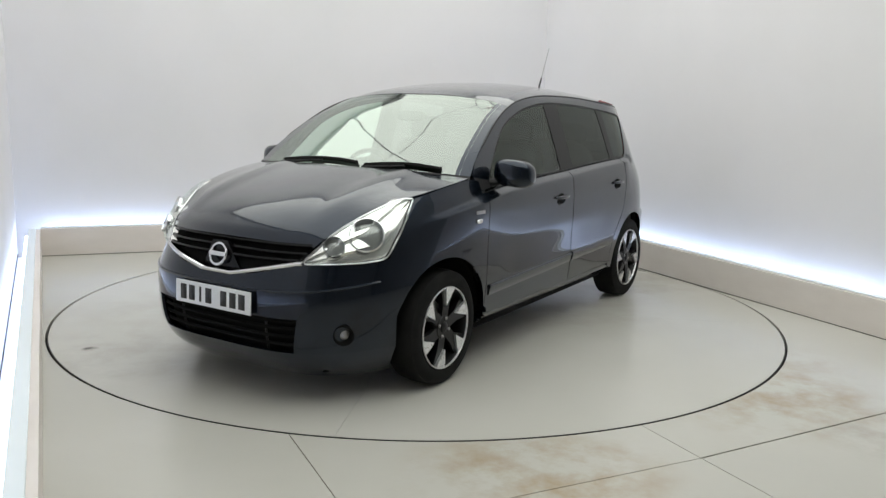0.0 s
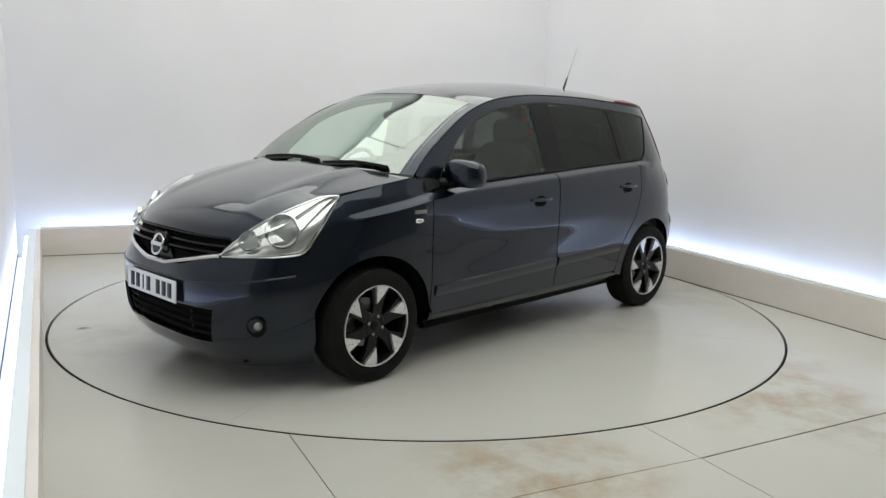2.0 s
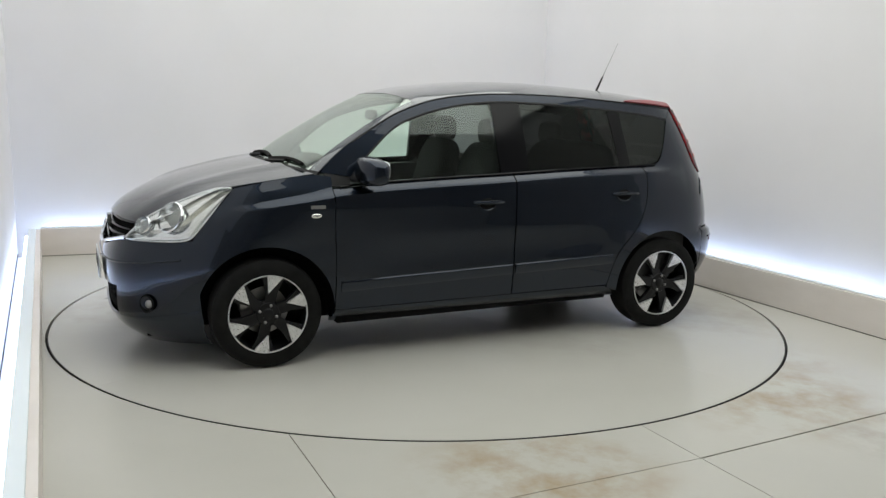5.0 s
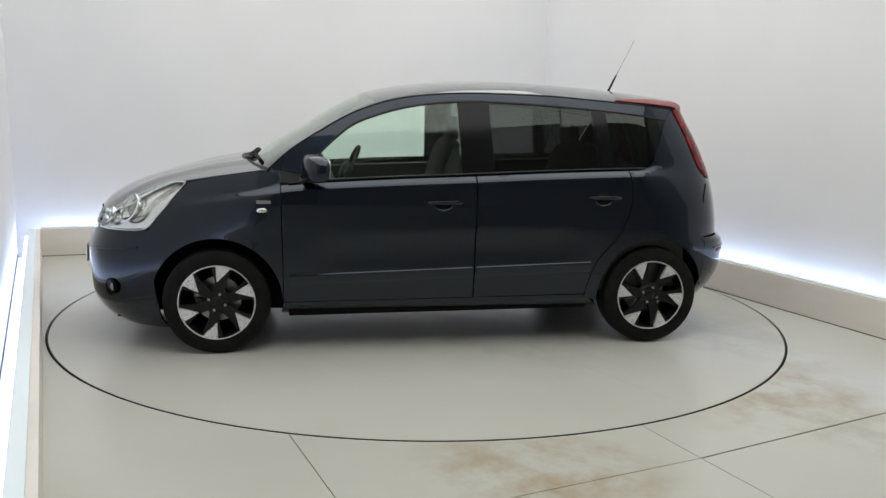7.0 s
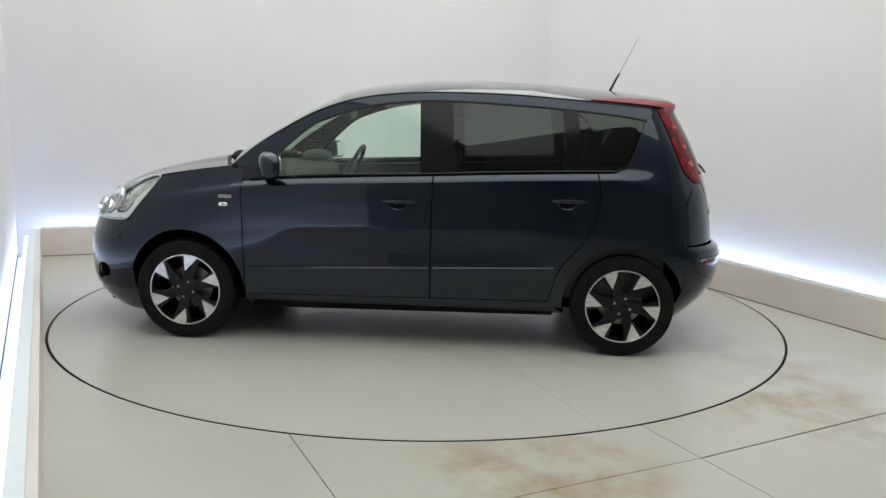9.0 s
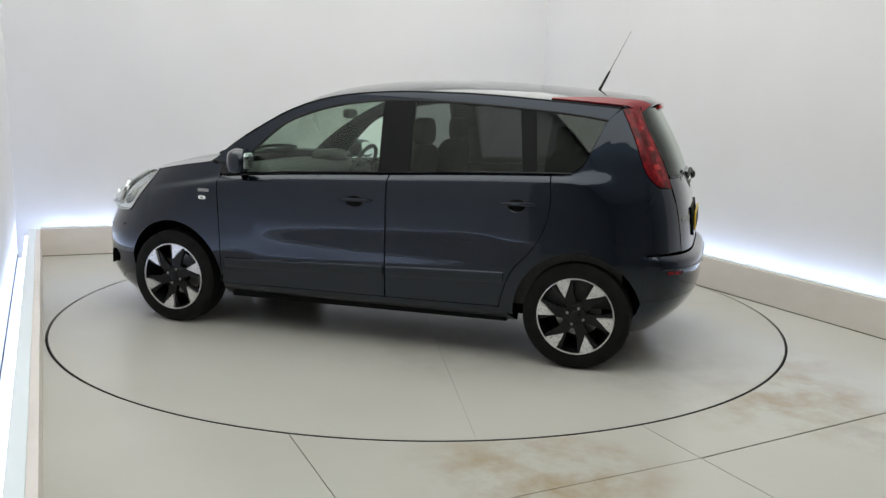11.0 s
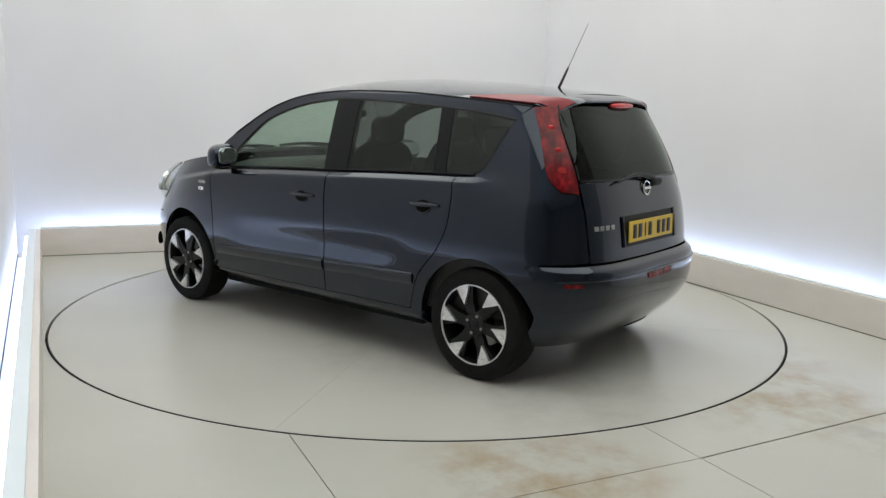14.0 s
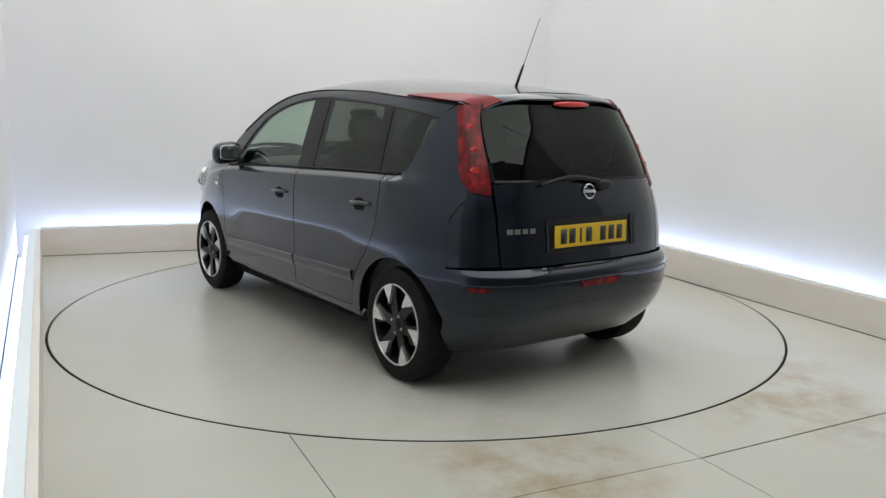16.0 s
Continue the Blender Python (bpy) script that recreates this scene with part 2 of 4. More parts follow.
def window_glass(name, tint, sheen=0.08):
    """Thin tinted pane: tinted see-through and a mirror sheen by Fresnel."""
    m = bpy.data.materials.new(name)
    m.use_nodes = True
    n = m.node_tree.nodes
    n.clear()
    tr = n.new("ShaderNodeBsdfTransparent")
    tr.inputs[0].default_value = (*tint, 1)
    gl = n.new("ShaderNodeBsdfGlossy")
    gl.inputs["Roughness"].default_value = 0.02
    gl.inputs["Color"].default_value = (0.93, 1.0, 0.94, 1)
    lw = n.new("ShaderNodeLayerWeight")
    lw.inputs["Blend"].default_value = 0.5
    pw = n.new("ShaderNodeMath")
    pw.operation = "POWER"
    pw.inputs[1].default_value = 5
    fr = n.new("ShaderNodeMapRange")
    fr.inputs["To Min"].default_value, fr.inputs["To Max"].default_value = sheen, 1.0
    m.node_tree.links.new(lw.outputs["Facing"], pw.inputs[0])
    m.node_tree.links.new(pw.outputs[0], fr.inputs["Value"])
    mx = n.new("ShaderNodeMixShader")
    o = n.new("ShaderNodeOutputMaterial")
    m.node_tree.links.new(fr.outputs[0], mx.inputs[0])
    m.node_tree.links.new(tr.outputs[0], mx.inputs[1])
    m.node_tree.links.new(gl.outputs[0], mx.inputs[2])
    m.node_tree.links.new(mx.outputs[0], o.inputs[0])
    return m


PAINT = car_paint()
GLASS_SCREEN = window_glass("windscreen_glass", (0.6, 0.7, 0.62), 0.27)
GLASS_FRONT = window_glass("green_tint_glass", (0.82, 0.94, 0.86), 0.055)
GLASS_TAIL = window_glass("rear_privacy_glass", (0.02, 0.022, 0.022), 0.022)
GLASS_REAR = window_glass("privacy_glass", (0.21, 0.22, 0.22), 0.035)
GLASS_QUARTER = window_glass("quarter_privacy_glass", (0.07, 0.075, 0.075), 0.04)
LENS = window_glass("clear_lens", (0.95, 0.96, 0.96), 0.06)
BLACK_GLOSS = principled("gloss_black", (0.004, 0.004, 0.005), 0.12, Specular_IOR_Level=0.22)
BLACK_TRIM = mottle(principled("black_plastic", (0.012, 0.012, 0.013), 0.5, Specular_IOR_Level=0.3), [(0.01, 0.01, 0.011), (0.017, 0.017, 0.018)], 40, bump=0.15, bump_scale=700, rough=(0.42, 0.6))
RUBBER = mottle(principled("rubber", (0.01, 0.01, 0.01), 0.75, Specular_IOR_Level=0.18), [(0.004, 0.004, 0.004), (0.009, 0.009, 0.0085)], 14, bump=0.2, bump_scale=300, rough=(0.65, 0.85))
CHROME = principled("chrome", (0.75, 0.76, 0.78), 0.12, 1.0)
SILVER = mottle(principled("machined_alloy", (0.72, 0.72, 0.73), 0.28, 0.75), [(0.66, 0.66, 0.67), (0.8, 0.8, 0.81)], 60, rough=(0.22, 0.36))
ALLOY_BLACK = principled("black_alloy", (0.004, 0.004, 0.005), 0.35, Specular_IOR_Level=0.3)
REFLECTOR = mottle(principled("reflector", (0.95, 0.95, 0.93), 0.2, 1.0), [(0.86, 0.86, 0.84), (0.97, 0.97, 0.95)], 18, stretch=(1, 1, 2.5), rough=(0.14, 0.3))
RED_LENS = mottle(principled("red_lens", (0.33, 0.008, 0.015), 0.2, Specular_IOR_Level=0.3), [(0.045, 0.001, 0.002), (0.13, 0.002, 0.005), (0.3, 0.008, 0.012)], 24, stretch=(1, 1, 0.6), rough=(0.18, 0.3))
RED_STRIP = principled("red_roof_strip", (0.19, 0.006, 0.012), 0.3, Specular_IOR_Level=0.3)
RED_BRIGHT = principled("red_reflector", (0.62, 0.035, 0.035), 0.22, 0.5, Coat_Weight=1.0)
PLATE_WHITE = principled("plate_white", (0.74, 0.75, 0.76), 0.35)
PLATE_YELLOW = principled("plate_yellow", (0.66, 0.44, 0.01), 0.35)
INK = principled("plate_black", (0.012, 0.012, 0.014), 0.5)
CLOTH = mottle(principled("seat_cloth", (0.03, 0.03, 0.033), 0.9), [(0.01, 0.01, 0.011), (0.02, 0.02, 0.022)], 60, bump=0.3, bump_scale=900)
LINING = principled("headlining", (0.16, 0.16, 0.15), 0.9)
CABIN = mottle(principled("cabin_plastic", (0.03, 0.03, 0.03), 0.6), [(0.022, 0.022, 0.022), (0.038, 0.038, 0.038)], 30)
UNDER = principled("underbody", (0.006, 0.006, 0.006), 0.9, Specular_IOR_Level=0.1)
BRAKE = principled("brake_steel", (0.33, 0.325, 0.32), 0.38, 0.9)


# ---------------- the car's outer surface ----------------
# x forward, y to the car's left, z up; the origin lies on the ground midway between the axles
def curve(pts):
    """A smooth function through (position, value) pairs."""
    ps = [p[0] for p in pts]
    vs = [p[1] for p in pts]
    n = len(ps)
    d = [(vs[i + 1] - vs[i]) / (ps[i + 1] - ps[i]) for i in range(n - 1)]
    m = [d[0]] + [0.0 if d[i - 1] * d[i] <= 0 else 2 * d[i - 1] * d[i] / (d[i - 1] + d[i]) for i in range(1, n - 1)] + [d[-1]]

    def f(x):
        if x <= ps[0]:
            return vs[0]
        if x >= ps[-1]:
            return vs[-1]
        k = 0
        while ps[k + 1] < x:
            k += 1
        h = ps[k + 1] - ps[k]
        s = (x - ps[k]) / h
        return ((2 * s**3 - 3 * s**2 + 1) * vs[k] + (s**3 - 2 * s**2 + s) * h * m[k]
                + (3 * s**2 - 2 * s**3) * vs[k + 1] + (s**3 - s**2) * h * m[k + 1])
    return f


half_width = curve([(0.1, 0.74), (0.2, 0.792), (0.3, 0.826), (0.42, 0.84), (0.5, 0.847), (0.7, 0.85), (0.85, 0.838), (0.95, 0.815), (1.0, 0.797), (1.06, 0.775),
                    (1.2, 0.731), (1.35, 0.68), (1.45, 0.642), (1.5, 0.614), (1.54, 0.565)])
nose = curve([(0.1, 1.9), (0.157, 1.99), (0.21, 2.045), (0.32, 2.092), (0.42, 2.1), (0.56, 2.1), (0.65, 2.08), (0.72, 2.055), (0.8, 2.015), (0.9, 1.9), (1.05, 1.75), (1.2, 1.65)])
tail = curve([(0.18, -1.69), (0.27, -1.795), (0.35, -1.875), (0.45, -1.925), (0.57, -1.94), (0.625, -1.93), (0.66, -1.885), (0.75, -1.875), (0.93, -1.846), (1.1, -1.795),
              (1.25, -1.73), (1.39, -1.653), (1.48, -1.605)])
XF, XR = 0.9, -0.9
NF, NR, MR = 2.5, 4.2, 4.0
front_square = curve([(0.1, 3.8), (0.5, 3.8), (0.69, 3.1), (0.8, 2.9), (1.5, 2.9)])     # how square the nose is in plan


def side_y(x, z):
    """Half the car's width at x and height z."""
    w = half_width(z)
    if x > XF:
        k = min((x - XF) / (nose(z) - XF), 1.0)
        return w * max(1 - k**NF, 0.0) ** (1 / front_square(z))
    if x < XR:
        k = min((x - XR) / (tail(z) - XR), 1.0)
        return w * max(1 - k**NR, 0.0) ** (1 / MR)
    return w


def front_x(y, z):
    k = min(abs(y) / half_width(z), 1.0)
    return XF + (nose(z) - XF) * (1 - k ** front_square(z)) ** (1 / NF)


def rear_x(y, z):
    k = min(abs(y) / half_width(z), 1.0)
    return XR + (tail(z) - XR) * (1 - k**MR) ** (1 / NR)


# ---------------- panel tools ----------------
def along(poly, n):
    """n + 1 points at even steps along a polyline."""
    pts = [Vector(p) for p in poly]
    cum = [0.0]
    for a, b in zip(pts, pts[1:]):
        cum.append(cum[-1] + (b - a).length)
    out, k = [], 0
    for i in range(n + 1):
        d = cum[-1] * i / n
        while k < len(pts) - 2 and cum[k + 1] < d:
            k += 1
        f = (d - cum[k]) / max(cum[k + 1] - cum[k], 1e-9)
        out.append(pts[k].lerp(pts[k + 1], min(max(f, 0), 1)))
    return out


def rounded(poly, cuts=4):
    """A polyline smoothed through its points."""
    p = [Vector(q) for q in poly]
    out = []
    for i in range(len(p) - 1):
        a, b, c, d = p[max(i - 1, 0)], p[i], p[i + 1], p[min(i + 2, len(p) - 1)]
        for k in range(cuts):
            s = k / cuts
            out.append(0.5 * ((2 * b) + (c - a) * s + (2 * a - 5 * b + 4 * c - d) * s * s + (3 * b - a - 3 * c + d) * s**3))
    return out + [p[-1]]


def coons(bottom, top, left, right, nu, nv, bias=1.0):
    b, t = along(bottom, nu), along(top, nu)
    l, r = along(left or [b[0], t[0]], nv), along(right or [b[-1], t[-1]], nv)
    rows = []
    fine = 240
    lf, rf = along(left or [b[0], t[0]], fine), along(right or [b[-1], t[-1]], fine)
    for j in range(nv + 1):
        v = 1 - (1 - j / nv) ** bias
        k = v * fine
        k0 = min(int(k), fine - 1)
        l[j], r[j] = lf[k0].lerp(lf[k0 + 1], k - k0), rf[k0].lerp(rf[k0 + 1], k - k0)
        row = []
        for i in range(nu + 1):
            u = i / nu
            row.append(b[i] * (1 - v) + t[i] * v + l[j] * (1 - u) + r[j] * u
                       - (b[0] * (1 - u) * (1 - v) + b[-1] * u * (1 - v) + t[0] * (1 - u) * v + t[-1] * u * v))
        rows.append(row)
    return rows


HEART = Vector((0.0, 0.0, 0.75))


def sheet(rows, skirt=0.012, bm=None):
    """A smooth sheet through rows of points, its rim folded inwards so that it has an edge."""
    bm = bm or bmesh.new()
    v = [[bm.verts.new(p) for p in row] for row in rows]
    nr, nc = len(v), len(v[0])
    faces = [bm.faces.new((v[j][i], v[j][i + 1], v[j + 1][i + 1], v[j + 1][i])) for j in range(nr - 1) for i in range(nc - 1)]
    total = Vector()
    for f in faces:
        f.normal_update()
        c = f.calc_center_median() - HEART
        total += f.normal * (1 if f.normal.dot(Vector((c.x * 0.45, c.y, c.z))) > 0 else -1)
    vote = sum(1 if f.normal.dot(Vector(((f.calc_center_median() - HEART).x * 0.45, (f.calc_center_median() - HEART).y, (f.calc_center_median() - HEART).z))) > 0 else -1 for f in faces)
    if vote < 0:
        for f in faces:
            f.normal_flip()
    if skirt:
        for row in v:
            for q in row:
                q.normal_update()
        rim = [v[0][i] for i in range(nc)] + [v[j][-1] for j in range(1, nr)] + [v[-1][i] for i in range(nc - 2, -1, -1)] + [v[j][0] for j in range(nr - 2, 0, -1)]
        low = [bm.verts.new(q.co - q.normal * skirt) for q in rim]
        for k in range(len(rim)):
            k2 = (k + 1) % len(rim)
            try:
                f = bm.faces.new((rim[k], rim[k2], low[k2], low[k]) if vote < 0 else (rim[k2], rim[k], low[k], low[k2]))
                f.smooth = False
            except ValueError:
                pass
    return bm


def mirrored(bm):
    """A copy of bm on the car's other side."""
    b2 = bm.copy()
    for q in b2.verts:
        q.co.y = -q.co.y
    bmesh.ops.reverse_faces(b2, faces=b2.faces[:])
    return b2


def add(name, bm, material, parent, label=""):
    """A part with sharp skirts and smooth sheets."""
    me = bpy.data.meshes.new(name)
    for e in bm.edges:
        if len(e.link_faces) == 2 and e.calc_face_angle(0) > radians(38):
            e.smooth = False
    bm.normal_update()
    bm.to_mesh(me)
    bm.free()
    for p in me.polygons:
        p.use_smooth = True
    me.materials.append(material)
    ob = new(name, me)
    ob.parent = parent
    if label:
        ob["label"] = label
    return ob


def pair(name, bm, material, parent, label=""):
    """The part and its mirror image on the other side."""
    other = mirrored(bm)
    p2 = parent if not isinstance(parent, tuple) else parent[1]
    p1 = parent if not isinstance(parent, tuple) else parent[0]
    return add(name, bm, material, p1, label), add(name, other, material, p2, label)


belt = curve([(-1.45, 1.082), (-1.1, 1.074), (-0.6, 1.056), (-0.18, 1.036), (0.3, 1.016), (0.83, 0.985), (1.1, 0.945), (1.5, 0.88)])


def shoulder(x, z):
    """The soft ledge under the side windows that catches the light from above."""
    d = belt(x) - 0.004 - z
    if d < 0 or x > 1.5 or x < -1.5:
        return 0.0
    rise = min(d / 0.042, 1.0)
    fade = max(1 - max(d - 0.03, 0) / 0.26, 0.0)
    ends = min((1.5 - x) / 0.5, 1.0) * min((x + 1.5) / 0.3, 1.0)
    return 0.036 * (rise * 1.25 if rise < 0.7 else 1 - 0.125 * ((1 - rise) / 0.3) ** 2) * fade**1.5 * ends


def hollow(x, z):
    """The shallow hollow pressed into the doors above the side moulding."""
    ends = min(max((0.86 - x) / 0.3, 0), 1) * min(max((x + 0.98) / 0.35, 0), 1)
    ends = ends * ends * (3 - 2 * ends)
    k = z - (0.415 + 0.034 * (0.9 - x))
    return -0.0065 * ends * max(1 - ((k - 0.15) / 0.15) ** 2, 0.0) ** 2


def on_side(p, out=0.0):
    return Vector((p[0], side_y(p[0], p[1]) + shoulder(p[0], p[1]) + hollow(p[0], p[1]) + out, p[1]))


def side_rows(bottom, top, left=None, right=None, nu=24, nv=14, out=0.0, bias=1.0):
    return [[on_side(p, out) for p in row] for row in coons(bottom, top, left, right, nu, nv, bias)]


def around_front(a, z, out=0.0):
    s, c = math.sin(abs(radians(a))), math.cos(radians(a))
    y = half_width(z) * s ** (2 / front_square(z))
    x = XF + (nose(z) - XF) * c ** (2 / NF)
    return Vector((x + out * c, math.copysign(y + out * s, a), z))


def around_rear(a, z, out=0.0):
    s, c = math.sin(abs(radians(a))), math.cos(radians(a))
    y = half_width(z) * s ** (2 / MR)
    x = XR + (tail(z) - XR) * c ** (2 / NR)
    return Vector((x - out * c, math.copysign(y + out * s, a), z))


def tube(points, radius, sides=8, squash=1.0, closed=False):
    """A round bar along points."""
    bm = bmesh.new()
    pts = [Vector(p) for p in points]
    rings = []
    for i, p in enumerate(pts):
        d = (pts[(i + 1) % len(pts)] - pts[i - 1]) if closed else (pts[min(i + 1, len(pts) - 1)] - pts[max(i - 1, 0)])
        d.normalize()
        ref = Vector((0, 0, 1)) if abs(d.z) < 0.9 else Vector((1, 0, 0))
        a = d.cross(ref).normalized()
        b = a.cross(d)
        r = radius[i] if isinstance(radius, (list, tuple)) else radius
        rings.append([bm.verts.new(p + a * r * math.cos(2 * math.pi * k / sides) + b * r * squash * math.sin(2 * math.pi * k / sides)) for k in range(sides)])
    last = len(rings) if closed else len(rings) - 1
    for i in range(last):
        for k in range(sides):
            r0, r1 = rings[i], rings[(i + 1) % len(rings)]
            bm.faces.new((r0[k], r0[(k + 1) % sides], r1[(k + 1) % sides], r1[k]))
    if not closed:
        bm.faces.new(rings[0][::-1])
        bm.faces.new(rings[-1])
    bmesh.ops.recalc_face_normals(bm, faces=bm.faces[:])
    return bm


def lathe(profile, steps=48, axis="Y", at=(0, 0, 0)):
    """A solid of revolution about the axis; profile in (along, radius)."""
    bm = bmesh.new()
    rings = []
    for h, r in profile:
        ring = []
        for k in range(steps):
            a = 2 * math.pi * k / steps
            c, s = r * math.cos(a), r * math.sin(a)
            q = (c, h, s) if axis == "Y" else ((h, c, s) if axis == "X" else (c, s, h))
            ring.append(bm.verts.new(Vector(q) + Vector(at)))
        rings.append(ring)
    for r0, r1 in zip(rings, rings[1:]):
        for k in range(steps):
            bm.faces.new((r0[k], r0[(k + 1) % steps], r1[(k + 1) % steps], r1[k]))
    for ring, (h, r) in ((rings[0], profile[0]), (rings[-1], profile[-1])):
        if r < 0.025:
            bm.faces.new(ring)
    bmesh.ops.recalc_face_normals(bm, faces=bm.faces[:])
    return bm


def blob(size, at, power=4.0, nu=28, nv=16):
    """A rounded box (superellipsoid)."""
    bm = bmesh.new()
    e = 2 / power
    f = lambda t: math.copysign(abs(t) ** e, t)
    rings = []
    for j in range(1, nv):
        b = -math.pi / 2 + math.pi * j / nv
        rings.append([bm.verts.new((at[0] + size[0] / 2 * f(math.cos(b)) * f(math.cos(2 * math.pi * i / nu)),
                                    at[1] + size[1] / 2 * f(math.cos(b)) * f(math.sin(2 * math.pi * i / nu)),
                                    at[2] + size[2] / 2 * f(math.sin(b)))) for i in range(nu)])
    lo, hi = bm.verts.new((at[0], at[1], at[2] - size[2] / 2)), bm.verts.new((at[0], at[1], at[2] + size[2] / 2))
    for r0, r1 in zip(rings, rings[1:]):
        for k in range(nu):
            bm.faces.new((r0[k], r0[(k + 1) % nu], r1[(k + 1) % nu], r1[k]))
    for k in range(nu):
        bm.faces.new((lo, rings[0][(k + 1) % nu], rings[0][k]))
        bm.faces.new((hi, rings[-1][k], rings[-1][(k + 1) % nu]))
    return bm


def merge(*bms):
    """Joins meshes into the first."""
    first = bms[0]
    for b in bms[1:]:
        me = bpy.data.meshes.new("join")
        b.to_mesh(me)
        b.free()
        first.from_mesh(me)
        bpy.data.meshes.remove(me)
    return first


# ---------------- the car ----------------
car = tagged(new("car"), "dark blue metallic compact family hatchback on black alloy wheels", "car")
WHEEL_F, WHEEL_R = (1.303, 0.302), (-1.303, 0.302)


def arch(center, r, a0, a1, n=28, squeeze=1.0):
    return [(center[0] + r * math.cos(radians(a0 + (a1 - a0) * k / n)), center[1] + r * squeeze * math.sin(radians(a0 + (a1 - a0) * k / n))) for k in range(n + 1)]


GAP = 0.003

def ruled(inner, pieces, nu, nv):
    """Rows of (x, z) from the arch outwards; pieces: (share of the arch, outline) in turn."""
    outer = []
    for k, (share, line) in enumerate(pieces):
        pts = along(line, max(int(round(nu * share)), 2))
        outer += pts if not outer else pts[1:]
    a = along(inner, len(outer) - 1)
    return [[on_side(p.lerp(q, 1 - (1 - j / nv) ** 1.7)) for p, q in zip(a, outer)] for j in range(nv + 1)]


# front wings
fender_arch = arch(WHEEL_F, 0.368, 187, 12)
bm = sheet(side_rows(fender_arch, rounded([(0.945, 1.035), (1.06, 1.045), (1.25, 1.018), (1.455, 0.975)]),
                     [fender_arch[0], (0.934, 0.3), (0.937, 0.6), (0.943, 0.9), (0.945, 1.035)],
                     [fender_arch[-1], (1.66, 0.55), (1.672, 0.712), (1.615, 0.79), (1.541, 0.88), (1.455, 0.975)], 96, 64), 0.02)
wings = pair("front_wing", bm, PAINT, car)

# doors
bm = sheet(side_rows([(0.928, 0.3), (-0.172, 0.312)], [(x, belt(x) - GAP) for x in (0.94, 0.7, 0.4, 0.1, -0.178)],
                     [(0.928, 0.3), (0.931, 0.6), (0.937, 0.9), (0.94, belt(0.94) - GAP)], None, 34, 44, bias=1.7))
front_doors = pair("front_door", bm, PAINT, car)
rear_edge = rounded([(-0.865, 0.322), (-0.928, 0.52), (-1.05, 0.665), (-1.118, 0.8), (-1.138, 0.95), (-1.122, belt(-1.122) - GAP)])
bm = sheet(side_rows([(-0.18, 0.312), (-0.865, 0.322)], [(x, belt(x) - GAP) for x in (-0.186, -0.4, -0.7, -0.9, -1.122)], None, rear_edge, 30, 44, bias=1.7))
rear_doors = pair("rear_door", bm, PAINT, car)

# sills
rows = side_rows([(0.945, 0.215), (-0.965, 0.235)], [(0.93, 0.294), (-0.875, 0.314)], None, None, 24, 6, -0.008)
for row in rows:
    for q in row:
        q.y -= 0.06 * max((0.285 - q.z) / 0.07, 0.0) ** 1.3
bm = sheet(rows, 0.04)
pair("sill", bm, PAINT, car)

# quarter panels
quarter_arch = arch(WHEEL_R, 0.354, -4, 173)
lamp_outer = [(-1.70, 1.022), (-1.628, 1.095), (-1.546, 1.29), (-1.472, 1.437)]
door_line = rounded([(-0.872, 0.3), (-0.88, 0.36), (-0.936, 0.52), (-1.056, 0.665), (-1.124, 0.8), (-1.144, 0.95), (-1.129, 1.074)])
top_line = rounded([(-1.129, 1.074), (-1.225, 1.083), (-1.275, 1.10), (-1.31, 1.15), (-1.362, 1.27), (-1.405, 1.372), (-1.472, 1.437)])
tail_line = lamp_outer[::-1] + [(-1.645, 0.9), (-1.65, 0.75), (-1.662, 0.655), (-1.657, 0.5), (-1.652, 0.36)]
bm = sheet(ruled(quarter_arch, [(0.5, door_line), (0.16, top_line), (0.34, tail_line)], 110, 34), 0.006)
corner = sheet(side_rows([(-1.655, 0.662), (rear_x(0.572, 0.675), 0.672)], [(-1.694, 1.022), (rear_x(0.578, 1.01), 1.013)], [(-1.655, 0.662), (-1.644, 0.75), (-1.639, 0.9), (-1.694, 1.022)],
                         [(rear_x(y, z), z) for y, z in ((0.572, 0.672), (0.579, 0.8), (0.577, 0.92), (0.578, 1.013))], 12, 20, -0.0015), 0.006)
bm = merge(bm, corner)
bmesh.ops.remove_doubles(bm, verts=bm.verts, dist=0.0004)
quarters = pair("quarter_panel", bm, PAINT, car)

# roof rails running down into the windscreen pillars
cant = rounded([(1.0, 1.06), (0.905, 1.155), (0.712, 1.279), (0.548, 1.372), (0.387, 1.434), (0.221, 1.474), (0.0, 1.499), (-0.25, 1.508), (-0.63, 1.502), (-0.98, 1.48), (-1.25, 1.459), (-1.462, 1.44)])
glass_top = rounded([(0.83, 1.035), (0.74, 1.14), (0.56, 1.3), (0.4, 1.372), (0.23, 1.42), (0.06, 1.447), (-0.12, 1.461), (-0.3, 1.462), (-0.62, 1.45), (-0.97, 1.427), (-1.25, 1.4), (-1.405, 1.375)])
bm = sheet(side_rows(glass_top, cant, None, None, 70, 6), 0.03)
pair("roof_rail", bm, PAINT, car)
# black weather strip between rail and roof, and along the belt
for name, line, r in (("roof_strip", [on_side(p, 0.001) for p in cant[6:]], 0.005), ("belt_strip", [on_side((x, belt(x) + 0.004), 0.001) for x in np.linspace(0.9, -1.24, 30)], 0.0075)):
    pair(name, tube(line, r, 6), BLACK_GLOSS, car)
bm = sheet(side_rows([(0.945, 0.985), (0.84, belt(0.84) + 0.002)], [(0.985, 1.055), (0.838, 1.03)], None, None, 6, 5, 0.0), 0.02)
pair("corner_trim", bm, BLACK_TRIM, car)


